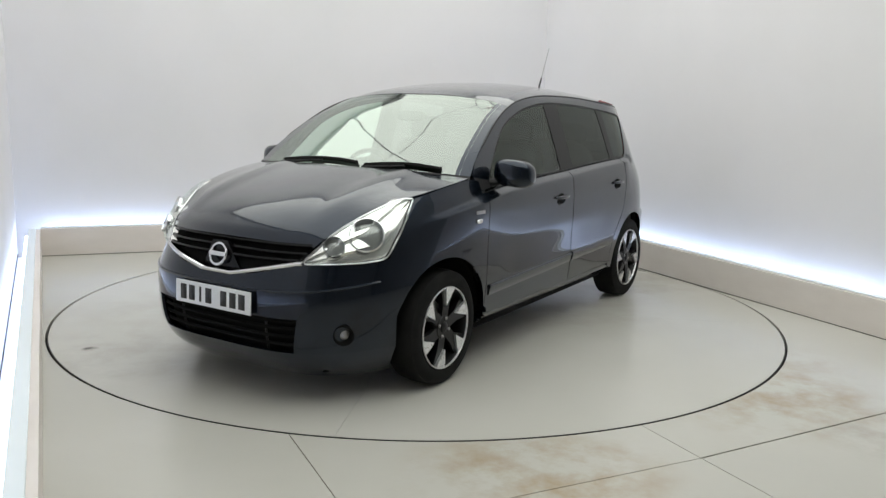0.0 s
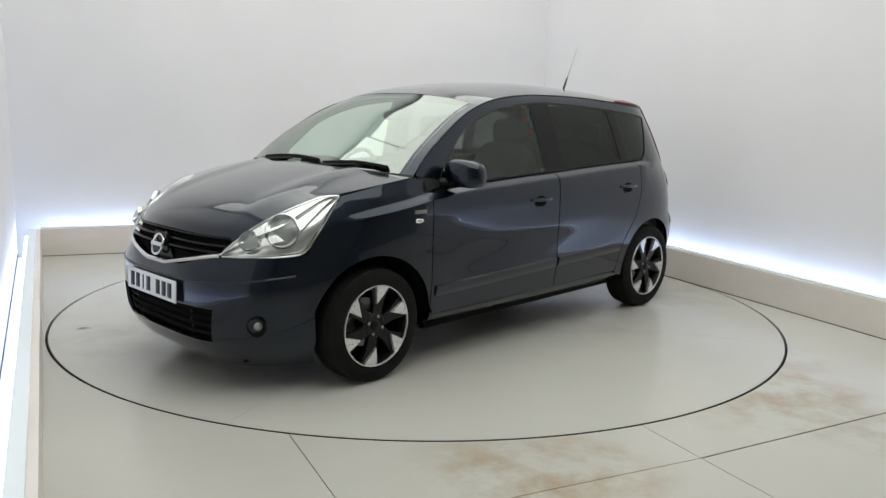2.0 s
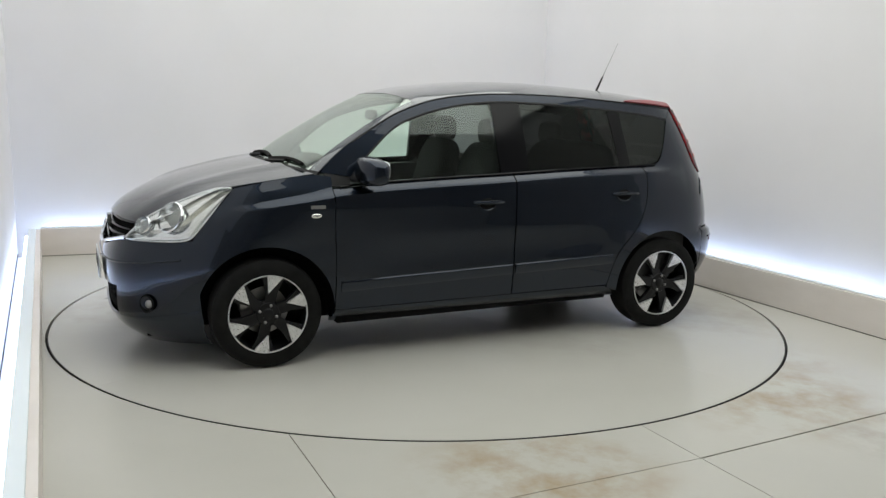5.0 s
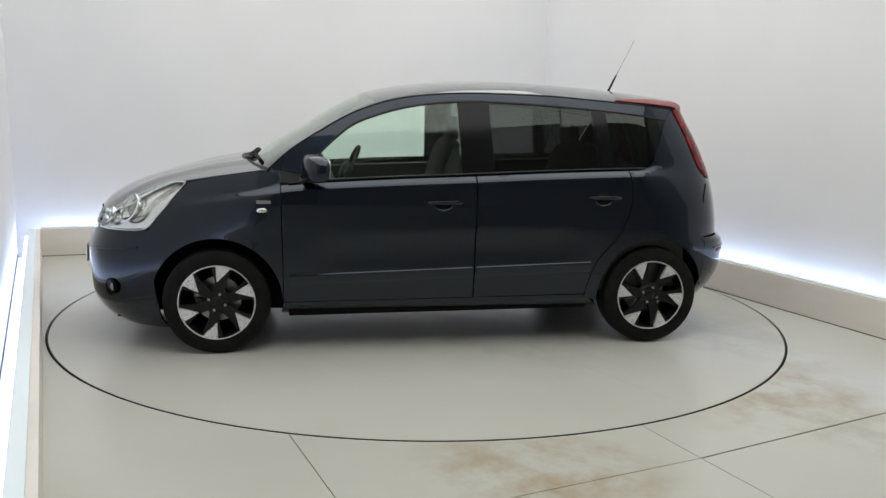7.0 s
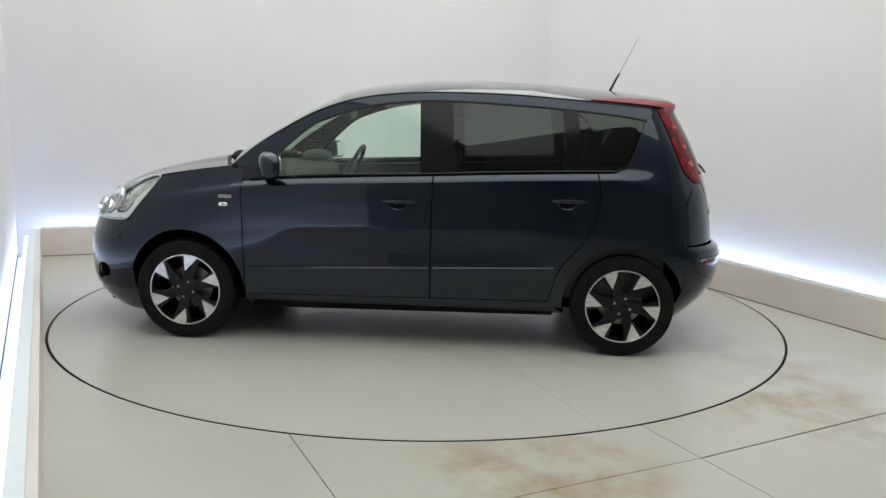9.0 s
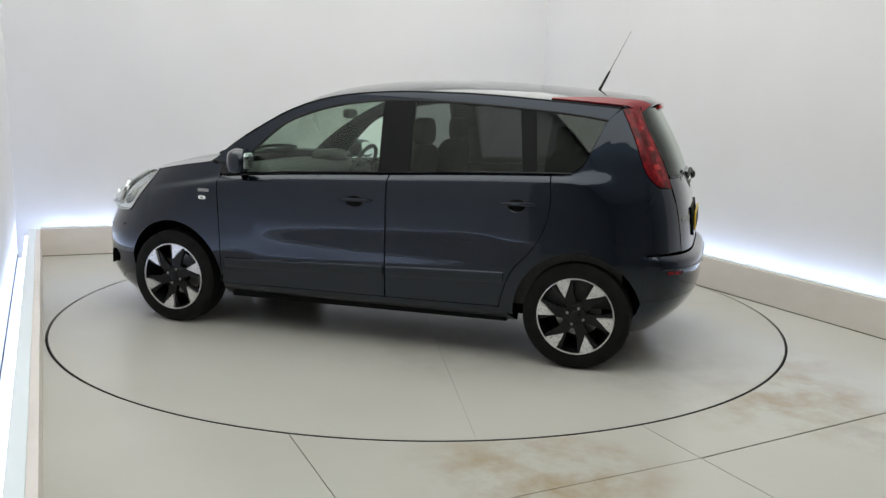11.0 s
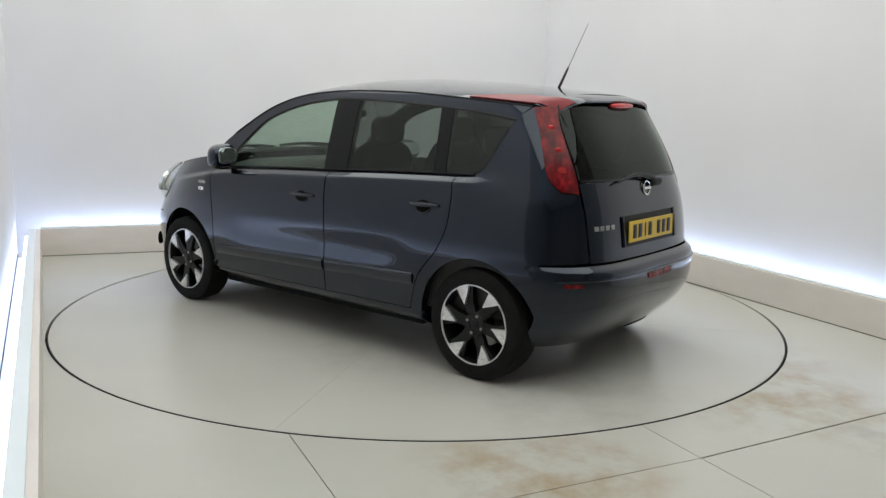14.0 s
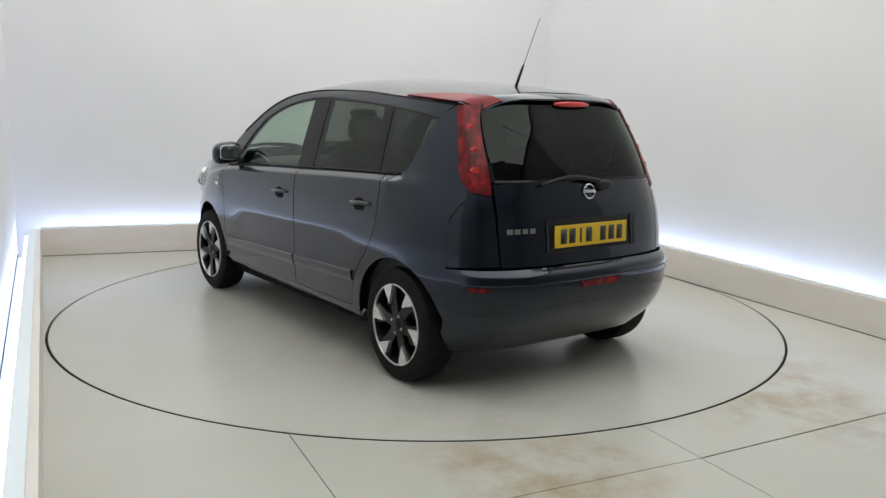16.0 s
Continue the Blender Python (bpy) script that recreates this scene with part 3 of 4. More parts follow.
# side windows with black pillars between them
def top_at(x):
    g = [p for p in glass_top]
    for a, b in zip(g, g[1:]):
        if b[0] <= x <= a[0]:
            return a[1] + (b[1] - a[1]) * (x - a[0]) / (b[0] - a[0])
    return g[0][1] if x > g[0][0] else g[-1][1]


def window(name, x_front, x_rear, top_front, top_rear, material, parent, label, n=30):
    lo = [(x, belt(x) + 0.008) for x in np.linspace(x_front, x_rear, n)]
    hi = [(x, top_at(x) - 0.003) for x in np.linspace(top_front, top_rear, n)]
    return sheet(side_rows(lo, hi, None, None, n, 10, -0.006), 0.004), material


for name, xs, mat, parents, lab in (("window_pane", (0.80, -0.112, 0.80, -0.092), GLASS_FRONT, front_doors, "light green tinted glass"),
                                    ("window_pane", (-0.285, -0.985, -0.262, -0.93), GLASS_REAR, rear_doors, "dark privacy glass")):
    bm, mat = window(name, *xs, mat, car, lab)
    pair(name, bm, mat, parents, lab)
bm = sheet(side_rows(rounded([(-1.03, belt(-1.03) + 0.006), (-1.15, 1.079), (-1.218, 1.086), (-1.27, 1.106)]), [(x, top_at(x) - 0.003) for x in np.linspace(-0.99, -1.40, 12)],
                     None, rounded([(-1.27, 1.106), (-1.303, 1.15), (-1.355, 1.27), (-1.398, 1.372)]), 16, 10, -0.006), 0.004)
pair("quarter_window", bm, GLASS_QUARTER, car, "dark privacy glass")
for xs in ((-0.105, -0.30, -0.085, -0.278), (-0.965, -1.045, -0.915, -1.005)):
    lo = [(x, belt(x) + 0.006) for x in np.linspace(xs[0], xs[1], 6)]
    hi = [(x, top_at(x) - 0.002) for x in np.linspace(xs[2], xs[3], 6)]
    pair("window_pillar", sheet(side_rows(lo, hi, None, None, 6, 10, -0.003), 0.035), BLACK_GLOSS, car, "gloss black pillar cover")
# inner window frames
pair("window_frame", tube([on_side((p[0], p[1] - 0.006), -0.008) for p in glass_top], 0.009, 6), BLACK_TRIM, car)


# bonnet, screen and roof: cross rows from the edge of the side to the middle
def top_row(edge, mid, n=24, power=2.0, inset=0.003, frac=1.0):
    """Points across the car through edge (x, z) on either side and mid (x, z)."""
    y0 = side_y(*edge) - inset
    row = []
    for i in range(n + 1):
        s = (2 * i / n - 1) * frac
        k = abs(s) ** power
        row.append(Vector((mid[0] + (edge[0] - mid[0]) * k, y0 * s, mid[1] + (edge[1] - mid[1]) * k)))
    return row


def top_rows(table, steps=5, **more):
    e, m = rounded([t[0] for t in table], steps), rounded([t[1] for t in table], steps)
    return [top_row(a, b, **more) for a, b in zip(e, m)]


BONNET = [((1.935, 0.768), (2.035, 0.792)), ((1.872, 0.82), (1.985, 0.845)), ((1.762, 0.884), (1.865, 0.915)), ((1.653, 0.935), (1.72, 0.968)), ((1.49, 0.979), (1.53, 1.02)),
          ((1.25, 1.022), (1.33, 1.065)), ((1.035, 1.053), (1.2, 1.088))]
rows = top_rows(BONNET, 5)
# two soft raised creases run back over the bonnet
for row in rows:
    for q in row:
        k = abs(q.y) / 0.44
        q.z += 0.013 * math.exp(-((k - 1) / 0.13) ** 2) * min(max((2.0 - q.x) * 3, 0), 1)
bonnet = add("bonnet", sheet(rows, 0.02), PAINT, car)
SCREEN = [((1.01, 1.063), (1.14, 1.082)), ((0.885, 1.172), (1.0, 1.17)), ((0.712, 1.285), (0.795, 1.297)), ((0.547, 1.374), (0.618, 1.406)), ((0.384, 1.437), (0.44, 1.497))]
add("windscreen", sheet(top_rows(SCREEN, 6, frac=0.93, power=2.8), 0.004), GLASS_SCREEN, car, "green tinted laminated screen full of reflections")
full = top_rows(SCREEN, 6, n=60, power=2.8)
pair("screen_surround", sheet([r[57:61] for r in full], 0.012), PAINT, car)
cowl = [[a.lerp(b, k / 4) for a, b in zip(rows[-1], top_row(*SCREEN[0], power=2.8))] for k in range(5)]
for j, row in enumerate(cowl):
    for q in row:
        q.z -= 0.012 * math.sin(math.pi * min(j + 0.5, 4) / 4)
add("cowl_panel", sheet(cowl, 0.02), BLACK_TRIM, car, "black plastic grille under the wipers")
ROOF = [((0.384, 1.437), (0.44, 1.5)), ((0.221, 1.476), (0.25, 1.546)), ((-0.1, 1.505), (-0.1, 1.585)), ((-0.5, 1.507), (-0.5, 1.592)), ((-0.95, 1.484), (-0.95, 1.572)),
        ((-1.25, 1.466), (-1.28, 1.545)), ((-1.47, 1.449), (-1.56, 1.513))]
roof_rows = top_rows(ROOF, 5, n=40, power=2.7)
add("roof", sheet(roof_rows, 0.02), PAINT, car)
low = [[q - Vector((0, 0, 0.035)) for q in row] for row in roof_rows]
add("headlining", sheet([r[2:-2] for r in low[1:-1]], 0.0), LINING, car, "pale grey cloth roof lining")

# wipers on the screen's foot
def on_screen(s, k, up=0.012):
    """A point on the screen: s across from -1 to 1, k from foot to top."""
    t = k * (len(SCREEN) - 1)
    i = min(int(t), len(SCREEN) - 2)
    e = Vector(SCREEN[i][0]).lerp(Vector(SCREEN[i + 1][0]), t - i)
    m = Vector(SCREEN[i][1]).lerp(Vector(SCREEN[i + 1][1]), t - i)
    f = abs(s) ** 2.8
    return Vector((m[0] + (e[0] - m[0]) * f + up * 0.6, side_y(*e) * s, m[1] + (e[1] - m[1]) * f + up))


for s0, s1, k1 in ((-0.62, 0.12, 0.055), (0.2, 0.8, 0.05)):
    blade = [on_screen(s0 + (s1 - s0) * i / 12, 0.01 + k1 * math.sin(math.pi * i / 14), 0.010) for i in range(13)]
    arm = [on_screen(s0 + (s1 - s0) * i / 8 * 0.55, -0.03 + 0.06 * i / 8, 0.012) for i in range(9)]
    w = add("windscreen_wiper", tube(blade, 0.012, 6), RUBBER, car)
    add("wiper_arm", tube(arm, [0.012 - 0.0006 * i for i in range(9)], 6), BLACK_TRIM, w)

# ---------------- front end ----------------
bm = bmesh.new()
IN = 19.8
lower = coons([(-54, 0.125), (54, 0.125)], [(-56.6, 0.27), (56.6, 0.27)], None, None, 48, 5)
sheet([[around_front(p[0], p[1]) for p in row] for row in lower], 0.012, bm)
up_top = [(-55.5, 0.708), (-45, 0.692), (-37, 0.689), (-23, 0.69), (-15, 0.668), (-6, 0.632), (0, 0.624), (6, 0.632), (15, 0.668), (23, 0.69), (37, 0.689), (45, 0.692), (55.5, 0.708)]
upper = coons([(-56.2, 0.44), (56.2, 0.44)], up_top, None, None, 60, 10)
sheet([[around_front(p[0], p[1]) for p in row] for row in upper], 0.015, bm)
for s in (1, -1):
    mid = coons([(s * IN * 0.92, 0.27), (s * 56.6, 0.27)], [(s * IN, 0.44), (s * 56.2, 0.44)], None, None, 22, 6)
    sheet([[around_front(p[0], p[1]) for p in row] for row in mid], 0.015, bm)
bmesh.ops.remove_doubles(bm, verts=bm.verts, dist=0.0008)
bumper = add("front_bumper", bm, PAINT, car)
# lower intake: dark recess with bars
rows = [[around_front(p[0], p[1], -0.06) for p in row] for row in coons([(-21.4, 0.255), (21.4, 0.255)], [(-21.4, 0.455), (21.4, 0.455)], None, None, 20, 3)]
intake = add("air_intake", sheet(rows, 0.0), UNDER, car, "black lower air intake with bars")
for z in (0.305, 0.345, 0.385, 0.42):
    add("intake_bar", tube([around_front(a, z, -0.03) for a in np.linspace(-20.4, 20.4, 15)], 0.006, 6, 1.6), UNDER, intake)
for s in (-8, 8):
    add("intake_bar", tube([around_front(s, z, -0.035) for z in (0.265, 0.35, 0.44)], 0.006, 6), BLACK_TRIM, intake)
# the crease over the bumper
crease = [around_front(a, 0.565 + 0.05 * (abs(a) / 55) ** 2, 0.0015) for a in np.linspace(-50, 50, 41)]
add("bumper_crease", tube(crease, 0.006, 6), PAINT, bumper)

# upper grille
def grille_low(y):
    return 0.628 + 0.072 * min(max((abs(y) - 0.1) / 0.35, 0), 1)


ys = np.linspace(-0.475, 0.475, 25)
rows = [[Vector((front_x(y, z) - 0.035, y, z)) for y in ys for z in [grille_low(y) * (1 - k / 4) + 0.79 * k / 4]] for k in range(5)]
grille = add("radiator_grille", sheet(rows, 0.0), UNDER, car, "black slatted grille with a chrome lower trim")
for z0, z1, half in ((0.778, 0.772, 0.475), (0.742, 0.735, 0.465), (0.705, 0.705, 0.44)):
    line = [Vector((front_x(y, z0) - 0.012, y, z0 + (z1 - z0) * abs(y) / half)) for y in np.linspace(-half, half, 25)]
    add("slat", tube(line, 0.0115, 6, 0.9), BLACK_GLOSS, grille)
rows = [[Vector((front_x(y, 0.7) - 0.006 + 0.004 * math.cos(y * 14), y, grille_low(y) * (1 - k / 4) + 0.768 * k / 4)) for y in np.linspace(-0.13 + 0.02 * k, 0.13 - 0.02 * k, 9)] for k in range(5)]
add("badge_mount", sheet(rows, 0.02), BLACK_GLOSS, grille)
line = [Vector((front_x(y, grille_low(y)) + 0.001, y, grille_low(y) - 0.004)) for y in np.linspace(-0.462, 0.462, 45)]
add("chrome_trim", tube(line, 0.0115, 8, 1.0), CHROME, grille, "bright chrome strip")


def emblem(x, y, z, facing, r, tilt=0.0):
    """A plain ring with a bar across it."""
    ring = tube([(0, r * math.cos(a), r * math.sin(a)) for a in np.linspace(0, 2 * math.pi, 33)[:-1]], r * 0.13, 8, closed=True)
    bar = blob((r * 0.3, r * 2.2, r * 0.42), (r * 0.08, 0, 0), 6)
    bm = merge(ring, bar)
    bm.transform(Matrix.Translation((x, y, z)) @ Matrix.Rotation(facing, 4, "Z") @ Matrix.Rotation(tilt, 4, "Y"))
    return bm


add("emblem", emblem(front_x(0, 0.7) + 0.012, 0.0, 0.702, 0, 0.052, radians(-18)), CHROME, grille, "round chrome emblem")

# number plates with plain bars in place of characters
def plate(at, facing, tilt, color, name):
    bm = soften(block(bmesh.new(), -0.004, -0.26, -0.0555, 0.004, 0.26, 0.0555), 0.002, 1)
    m = Matrix.Translation(at) @ Matrix.Rotation(facing, 4, "Z") @ Matrix.Rotation(tilt, 4, "Y")
    bm.transform(m)
    p = add(name, bm, color, car)
    for k, y in enumerate((-0.196, -0.136, -0.076, -0.018, 0.085, 0.148, 0.208)):
        w = 0.042 if k != 2 else 0.014
        bm = block(bmesh.new(), 0.0042, y - w / 2 - 0.006, -0.037, 0.0055, y + w / 2 - 0.006, 0.037)
        bm.transform(m)
        add("character_bar", bm, INK, p)
    return p


plate((2.118, 0.0, 0.497), 0, radians(-2), PLATE_WHITE, "front_number_plate")["label"] = "white plate with dark bars"

# fog lamps
fogs = []
for s in (1, -1):
    c = around_front(s * 37, 0.365, 0.009)
    n = (around_front(s * 37, 0.365, 1.0) - around_front(s * 37, 0.365)).normalized()
    turn = Matrix.Translation(c) @ n.to_track_quat("X", "Z").to_matrix().to_4x4()
    bm = lathe([(-0.03, 0.02), (-0.02, 0.036), (0.003, 0.05), (0.006, 0.046), (-0.012, 0.034), (-0.02, 0.022)], 28, "X")
    bm.transform(turn)
    fog = add("fog_lamp", bm, UNDER, car, "round fog lamp in a black bezel")
    bm = lathe([(-0.02, 0.025), (-0.012, 0.025), (-0.005, 0.018), (-0.002, 0.001)], 24, "X")
    bm.transform(turn)
    add("lens", bm, BRAKE, fog)

# headlights: bright housing with two bowls under a clear cover
SWELL = Vector((0.026, 0.024, 0.024))      # how far the lamps stand proud of the body
lamp_low = rounded([(1.985, 0.694), (1.93, 0.6935), (1.87, 0.6945), (1.76, 0.7), (1.686, 0.716), (1.625, 0.785), (1.545, 0.88), (1.467, 0.972)], 3)
lamp_top = rounded([(1.986, 0.701), (1.951, 0.742), (1.872, 0.817), (1.762, 0.881), (1.653, 0.932), (1.54, 0.973), (1.47, 0.977)], 3)
rows = side_rows(lamp_low, lamp_top, None, None, 30, 60, 0.0)
for j, row in enumerate(rows):
    for q in row:
        q.y -= 0.010 + 0.03 * (j % 20) / 19
        q.x -= 0.012 * (j % 20) / 19
for j, row in enumerate(rows):
    for i, q in enumerate(row):
        q += SWELL * math.sin(math.pi * i / 30) ** 0.6 * math.sin(math.pi * j / 60) ** 0.6
house = pair("headlight", sheet(rows, 0.0), REFLECTOR, car, "clear headlight with bright bowls inside")
cover = side_rows(lamp_low, lamp_top, None, None, 30, 16, 0.009)
for j, row in enumerate(cover):
    for i, q in enumerate(row):
        q += SWELL * 1.1 * math.sin(math.pi * i / 30) ** 0.6 * math.sin(math.pi * j / 16) ** 0.6
pair("clear_cover", sheet(cover, 0.014), LENS, house)
edge = [on_side(p, 0.002) for p in lamp_low] + [on_side(p, 0.002) for p in lamp_top[::-1]]
pair("lamp_rim", tube(edge, 0.0045, 6, closed=True), CHROME, house)
for (x, z), r, aim in (((1.755, 0.806), 0.083, 0), ((1.885, 0.757), 0.05, 0)):
    y = side_y(x, z)
    n = Vector((0.72, 0.55, 0.42)).normalized()
    turn = Matrix.Translation(Vector((x, y, z)) + SWELL * 0.9 - n * 0.014) @ n.to_track_quat("X", "Z").to_matrix().to_4x4()
    ring = lathe([(0.0, r), (0.014, r * 1.02), (0.02, r * 0.95), (0.005, r * 0.9), (-0.01, r * 0.8), (-0.02, r * 0.5)], 36, "X")
    ring.transform(turn)
    pair("bowl_ring", ring, CHROME, house)
    bulb = lathe([(-0.016, r * 0.84), (-0.008, r * 0.8), (-0.001, r * 0.5), (0.001, 0.002)], 30, "X")
    bulb.transform(turn)
    pair("projector_lens", bulb, principled("projector_glass", (0.28, 0.29, 0.28), 0.08, 0.3, Coat_Weight=1.0) if r > 0.06 else bpy.data.materials["projector_glass"], house)

# ---------------- rear end ----------------
edge = [(57.5, 0.215), (56.8, 0.3), (57.2, 0.36), (59.4, 0.5), (59.3, 0.6), (57.6, 0.655)]
rows = [[around_rear(p[0], p[1], 0.002) for p in row] for row in coons([(-57.5, 0.215), (57.5, 0.215)], [(-57.6, 0.655), (57.6, 0.655)], [(-a, z) for a, z in edge], edge, 60, 16)]
rear_bumper = add("rear_bumper", sheet(rows, 0.006), PAINT, car)
line = [around_rear(a, 0.588, 0.0005) for a in np.linspace(-50, 50, 41)]
add("bumper_crease", tube(line, 0.0075, 8, 0.8), PAINT, rear_bumper)
for a0, a1 in ((37, 46), (-46, -37)):
    rows = [[around_rear(p[0], p[1], 0.0015) for p in row] for row in coons([(a0 * 0.93, 0.556), (a1, 0.556)], [(a0 * 0.93, 0.575), (a1, 0.575)], None, None, 6, 3)]
    add("reflector", sheet(rows, 0.006), RED_LENS, rear_bumper, "small red reflector")
rows = [[Vector((rear_x(p[0], p[1]) - 0.003, p[0], p[1])) for p in row] for row in coons([(0.11, 0.545), (-0.15, 0.545)], [(0.13, 0.578), (-0.17, 0.578)], None, None, 8, 3)]
add("fog_light", sheet(rows, 0.006), RED_LENS, rear_bumper, "dark red rear fog light")
bm = lathe([(0.0, 0.001), (0.0, 0.022), (-0.16, 0.024), (-0.16, 0.019), (-0.06, 0.018), (-0.06, 0.001)], 20, "X", (-1.56, -0.42, 0.24))
add("exhaust_pipe", bm, BRAKE, car, "steel exhaust tail pipe")


def rear_rows(bottom, top, left=None, right=None, nu=30, nv=16, out=0.0):
    return [[Vector((rear_x(p[0], p[1]) - out, p[0], p[1])) for p in row] for row in coons(bottom, top, left, right, nu, nv)]


gate_left = [(0.565, 0.668), (0.572, 0.8), (0.568, 0.95), (0.56, 1.062)]
tailgate = add("tailgate", sheet(rear_rows([(-0.565, 0.668), (0, 0.662), (0.565, 0.668)], [(-0.56, 1.062), (0, 1.068), (0.56, 1.062)],
                                           [(-a, b) for a, b in gate_left], gate_left, 36, 16), 0.02), PAINT, car)
glass_left = rounded([(0.553, 1.07), (0.546, 1.15), (0.534, 1.28), (0.508, 1.39), (0.486, 1.445)])
add("rear_window", sheet(rear_rows([(-0.553, 1.07), (0.553, 1.07)], [(-0.486, 1.445), (0.486, 1.445)], [Vector((-p[0], p[1])) for p in glass_left], glass_left, 36, 14, -0.004), 0.004),
    GLASS_TAIL, tailgate, "dark privacy glass")
pair("window_edge", tube([Vector((rear_x(p[0], p[1]) + 0.008, p[0], p[1])) for p in glass_left], 0.008, 6), BLACK_GLOSS, tailgate)
add("window_edge", tube([Vector((rear_x(y, 1.072) + 0.004, y, 1.072)) for y in np.linspace(-0.55, 0.55, 20)], 0.01, 6), BLACK_GLOSS, tailgate)
# roof spoiler over the glass
spoil = [[Vector((-1.47 - 0.09 * k / 6 - 0.075 * (1 - abs(s) ** (2.7 + k / 3)) * (0.9 + 0.1 * k / 6), s * (0.582 - 0.075 * k / 6), 1.45 + 0.061 * (1 - abs(s) ** (2.7 + k / 3)) - 0.034 * (k / 6) ** 2 - 0.02 * abs(s) ** 8 * k / 6)) for s in np.linspace(-1, 1, 33)] for k in range(7)]
add("roof_spoiler", sheet(spoil, 0.01), PAINT, tailgate)
stop = blob((0.05, 0.26, 0.034), (-1.622, -0.06, 1.452), 2.6)
add("high_stop_light", stop, RED_BRIGHT, tailgate, "red high-level stop light")
# number plate in its recess
rows = rear_rows([(-0.34, 0.725), (0.3, 0.725)], [(-0.34, 0.885), (0.3, 0.885)], None, None, 12, 4, 0.002)
add("plate_recess", sheet(rows, 0.004), BLACK_TRIM, tailgate)
pair("recess_trim", tube([Vector((rear_x(0.3, z) - 0.004, 0.3, z)) for z in (0.725, 0.8, 0.885)], 0.009, 6), PAINT, tailgate)
plate((-1.886, 0.012, 0.803), math.pi, radians(-2), PLATE_YELLOW, "rear_number_plate")["label"] = "yellow plate with dark bars"
add("emblem", emblem(rear_x(0, 1.015) - 0.008, -0.012, 1.015, math.pi, 0.037, radians(-6)), CHROME, tailgate, "round chrome emblem")
for y in (0.376, 0.42, 0.462, 0.502):
    bm = sheet(rear_rows([(y, 0.827), (y + 0.03, 0.827)], [(y, 0.851), (y + 0.03, 0.851)], None, None, 3, 2, 0.004), 0.004)
    add("name_bar", bm, BRAKE, tailgate, "small grey metal bar in place of a letter")
# rear wiper
arm = [Vector((rear_x(0, 1.08) - 0.03, -0.1 + 0.42 * k, 1.06 + 0.032 * math.sin(math.pi * k))) for k in np.linspace(0, 1, 12)]
w = add("rear_wiper", tube(arm, [0.016 - 0.0009 * i for i in range(12)], 6), BLACK_TRIM, tailgate)
add("wiper_pivot", blob((0.05, 0.11, 0.05), (rear_x(0, 1.05) - 0.022, -0.11, 1.046), 2.6), BLACK_TRIM, w)

# tail lights running up the corners into the roof
lamp_inner = [(rear_x(y, z), z) for y, z in ((0.572, 1.012), (0.565, 1.06), (0.556, 1.132), (0.544, 1.265), (0.522, 1.365), (0.492, 1.44))]
bm = sheet([[on_side(p, 0.008 + 0.006 * math.sin(math.pi * i / 8)) for i, p in enumerate(row)] for row in coons([lamp_outer[0], lamp_inner[0]], [lamp_outer[-1], lamp_inner[-1]], rounded(lamp_outer), rounded(lamp_inner), 8, 30)], 0.03)
strip = [[Vector((rear_x(y + o, z) + 0.012, y + o, z)) for o in (-0.05, -0.02, 0.01, 0.03)] for y, z in ((0.567, 1.02), (0.565, 1.06), (0.556, 1.132), (0.544, 1.265), (0.522, 1.365), (0.492, 1.44))]
pair("lamp_gasket", sheet(strip, 0.004), BLACK_GLOSS, car)
lights = pair("tail_light", bm, RED_LENS, car, "tall red tail light rising into the roof edge")
for x, z, r in ((-1.672, 1.12, 0.027), (-1.632, 1.22, 0.02), (-1.572, 1.33, 0.02)):
    n = Vector((-0.7, 0.7, 0.1)).normalized()
    bm = lathe([(-0.012, r), (0.006, r * 0.9), (0.009, r * 0.5), (0.0095, 0.001)], 20, "X")
    bm.transform(Matrix.Translation(on_side((x, z), 0.002)) @ n.to_track_quat("X", "Z").to_matrix().to_4x4())
    pair("lamp_bowl", bm, RED_BRIGHT, lights)
def roof_edge(x, back_frac):
    """A point just above the roof near its edge."""
    k = 20 + 20 * back_frac
    i = min(int(k), 39)
    line = [r[i].lerp(r[i + 1], k - i) for r in roof_rows]
    q = line[-1]
    for a, b in zip(line, line[1:]):
        if b.x <= x <= a.x:
            q = a.lerp(b, (a.x - x) / (a.x - b.x))
    k = max(-1.47 - x, 0) / 0.09
    if k > 0:
        s = back_frac
        p = 2.7 + 2 * k
        return Vector((x - 0.075 * (1 - s**p), s * (0.582 - 0.075 * k), 1.459 + 0.061 * (1 - s**p) - 0.034 * k * k - 0.02 * s**8 * k))
    return Vector((x, q.y, q.z + 0.007))
xs = np.linspace(-1.08, -1.558, 16)
bm = sheet([[roof_edge(x, 0.99 - 0.2 * j / 4 * min((i + 1) / 11, 1)) for i, x in enumerate(xs)] for j in range(5)], 0.006)
pair("roof_lamp_strip", bm, RED_STRIP, lights)

# ---------------- side details ----------------
for lo, hi, parents in ((0.9, -0.165, front_doors), (-0.19, -0.893, rear_doors)):
    xs = np.linspace(lo, hi, 20)
    rise = lambda x: 0.40 + 0.034 * (0.9 - x)
    rows = [[on_side((x, rise(x) + h), o) for x in xs] for h, o in ((0.0, 0.001), (0.006, 0.006), (0.03, 0.009), (0.05, 0.0125), (0.0545, 0.0125), (0.0605, 0.009), (0.064, 0.001))]
    pair("side_moulding", sheet(rows, 0.012), PAINT, parents)

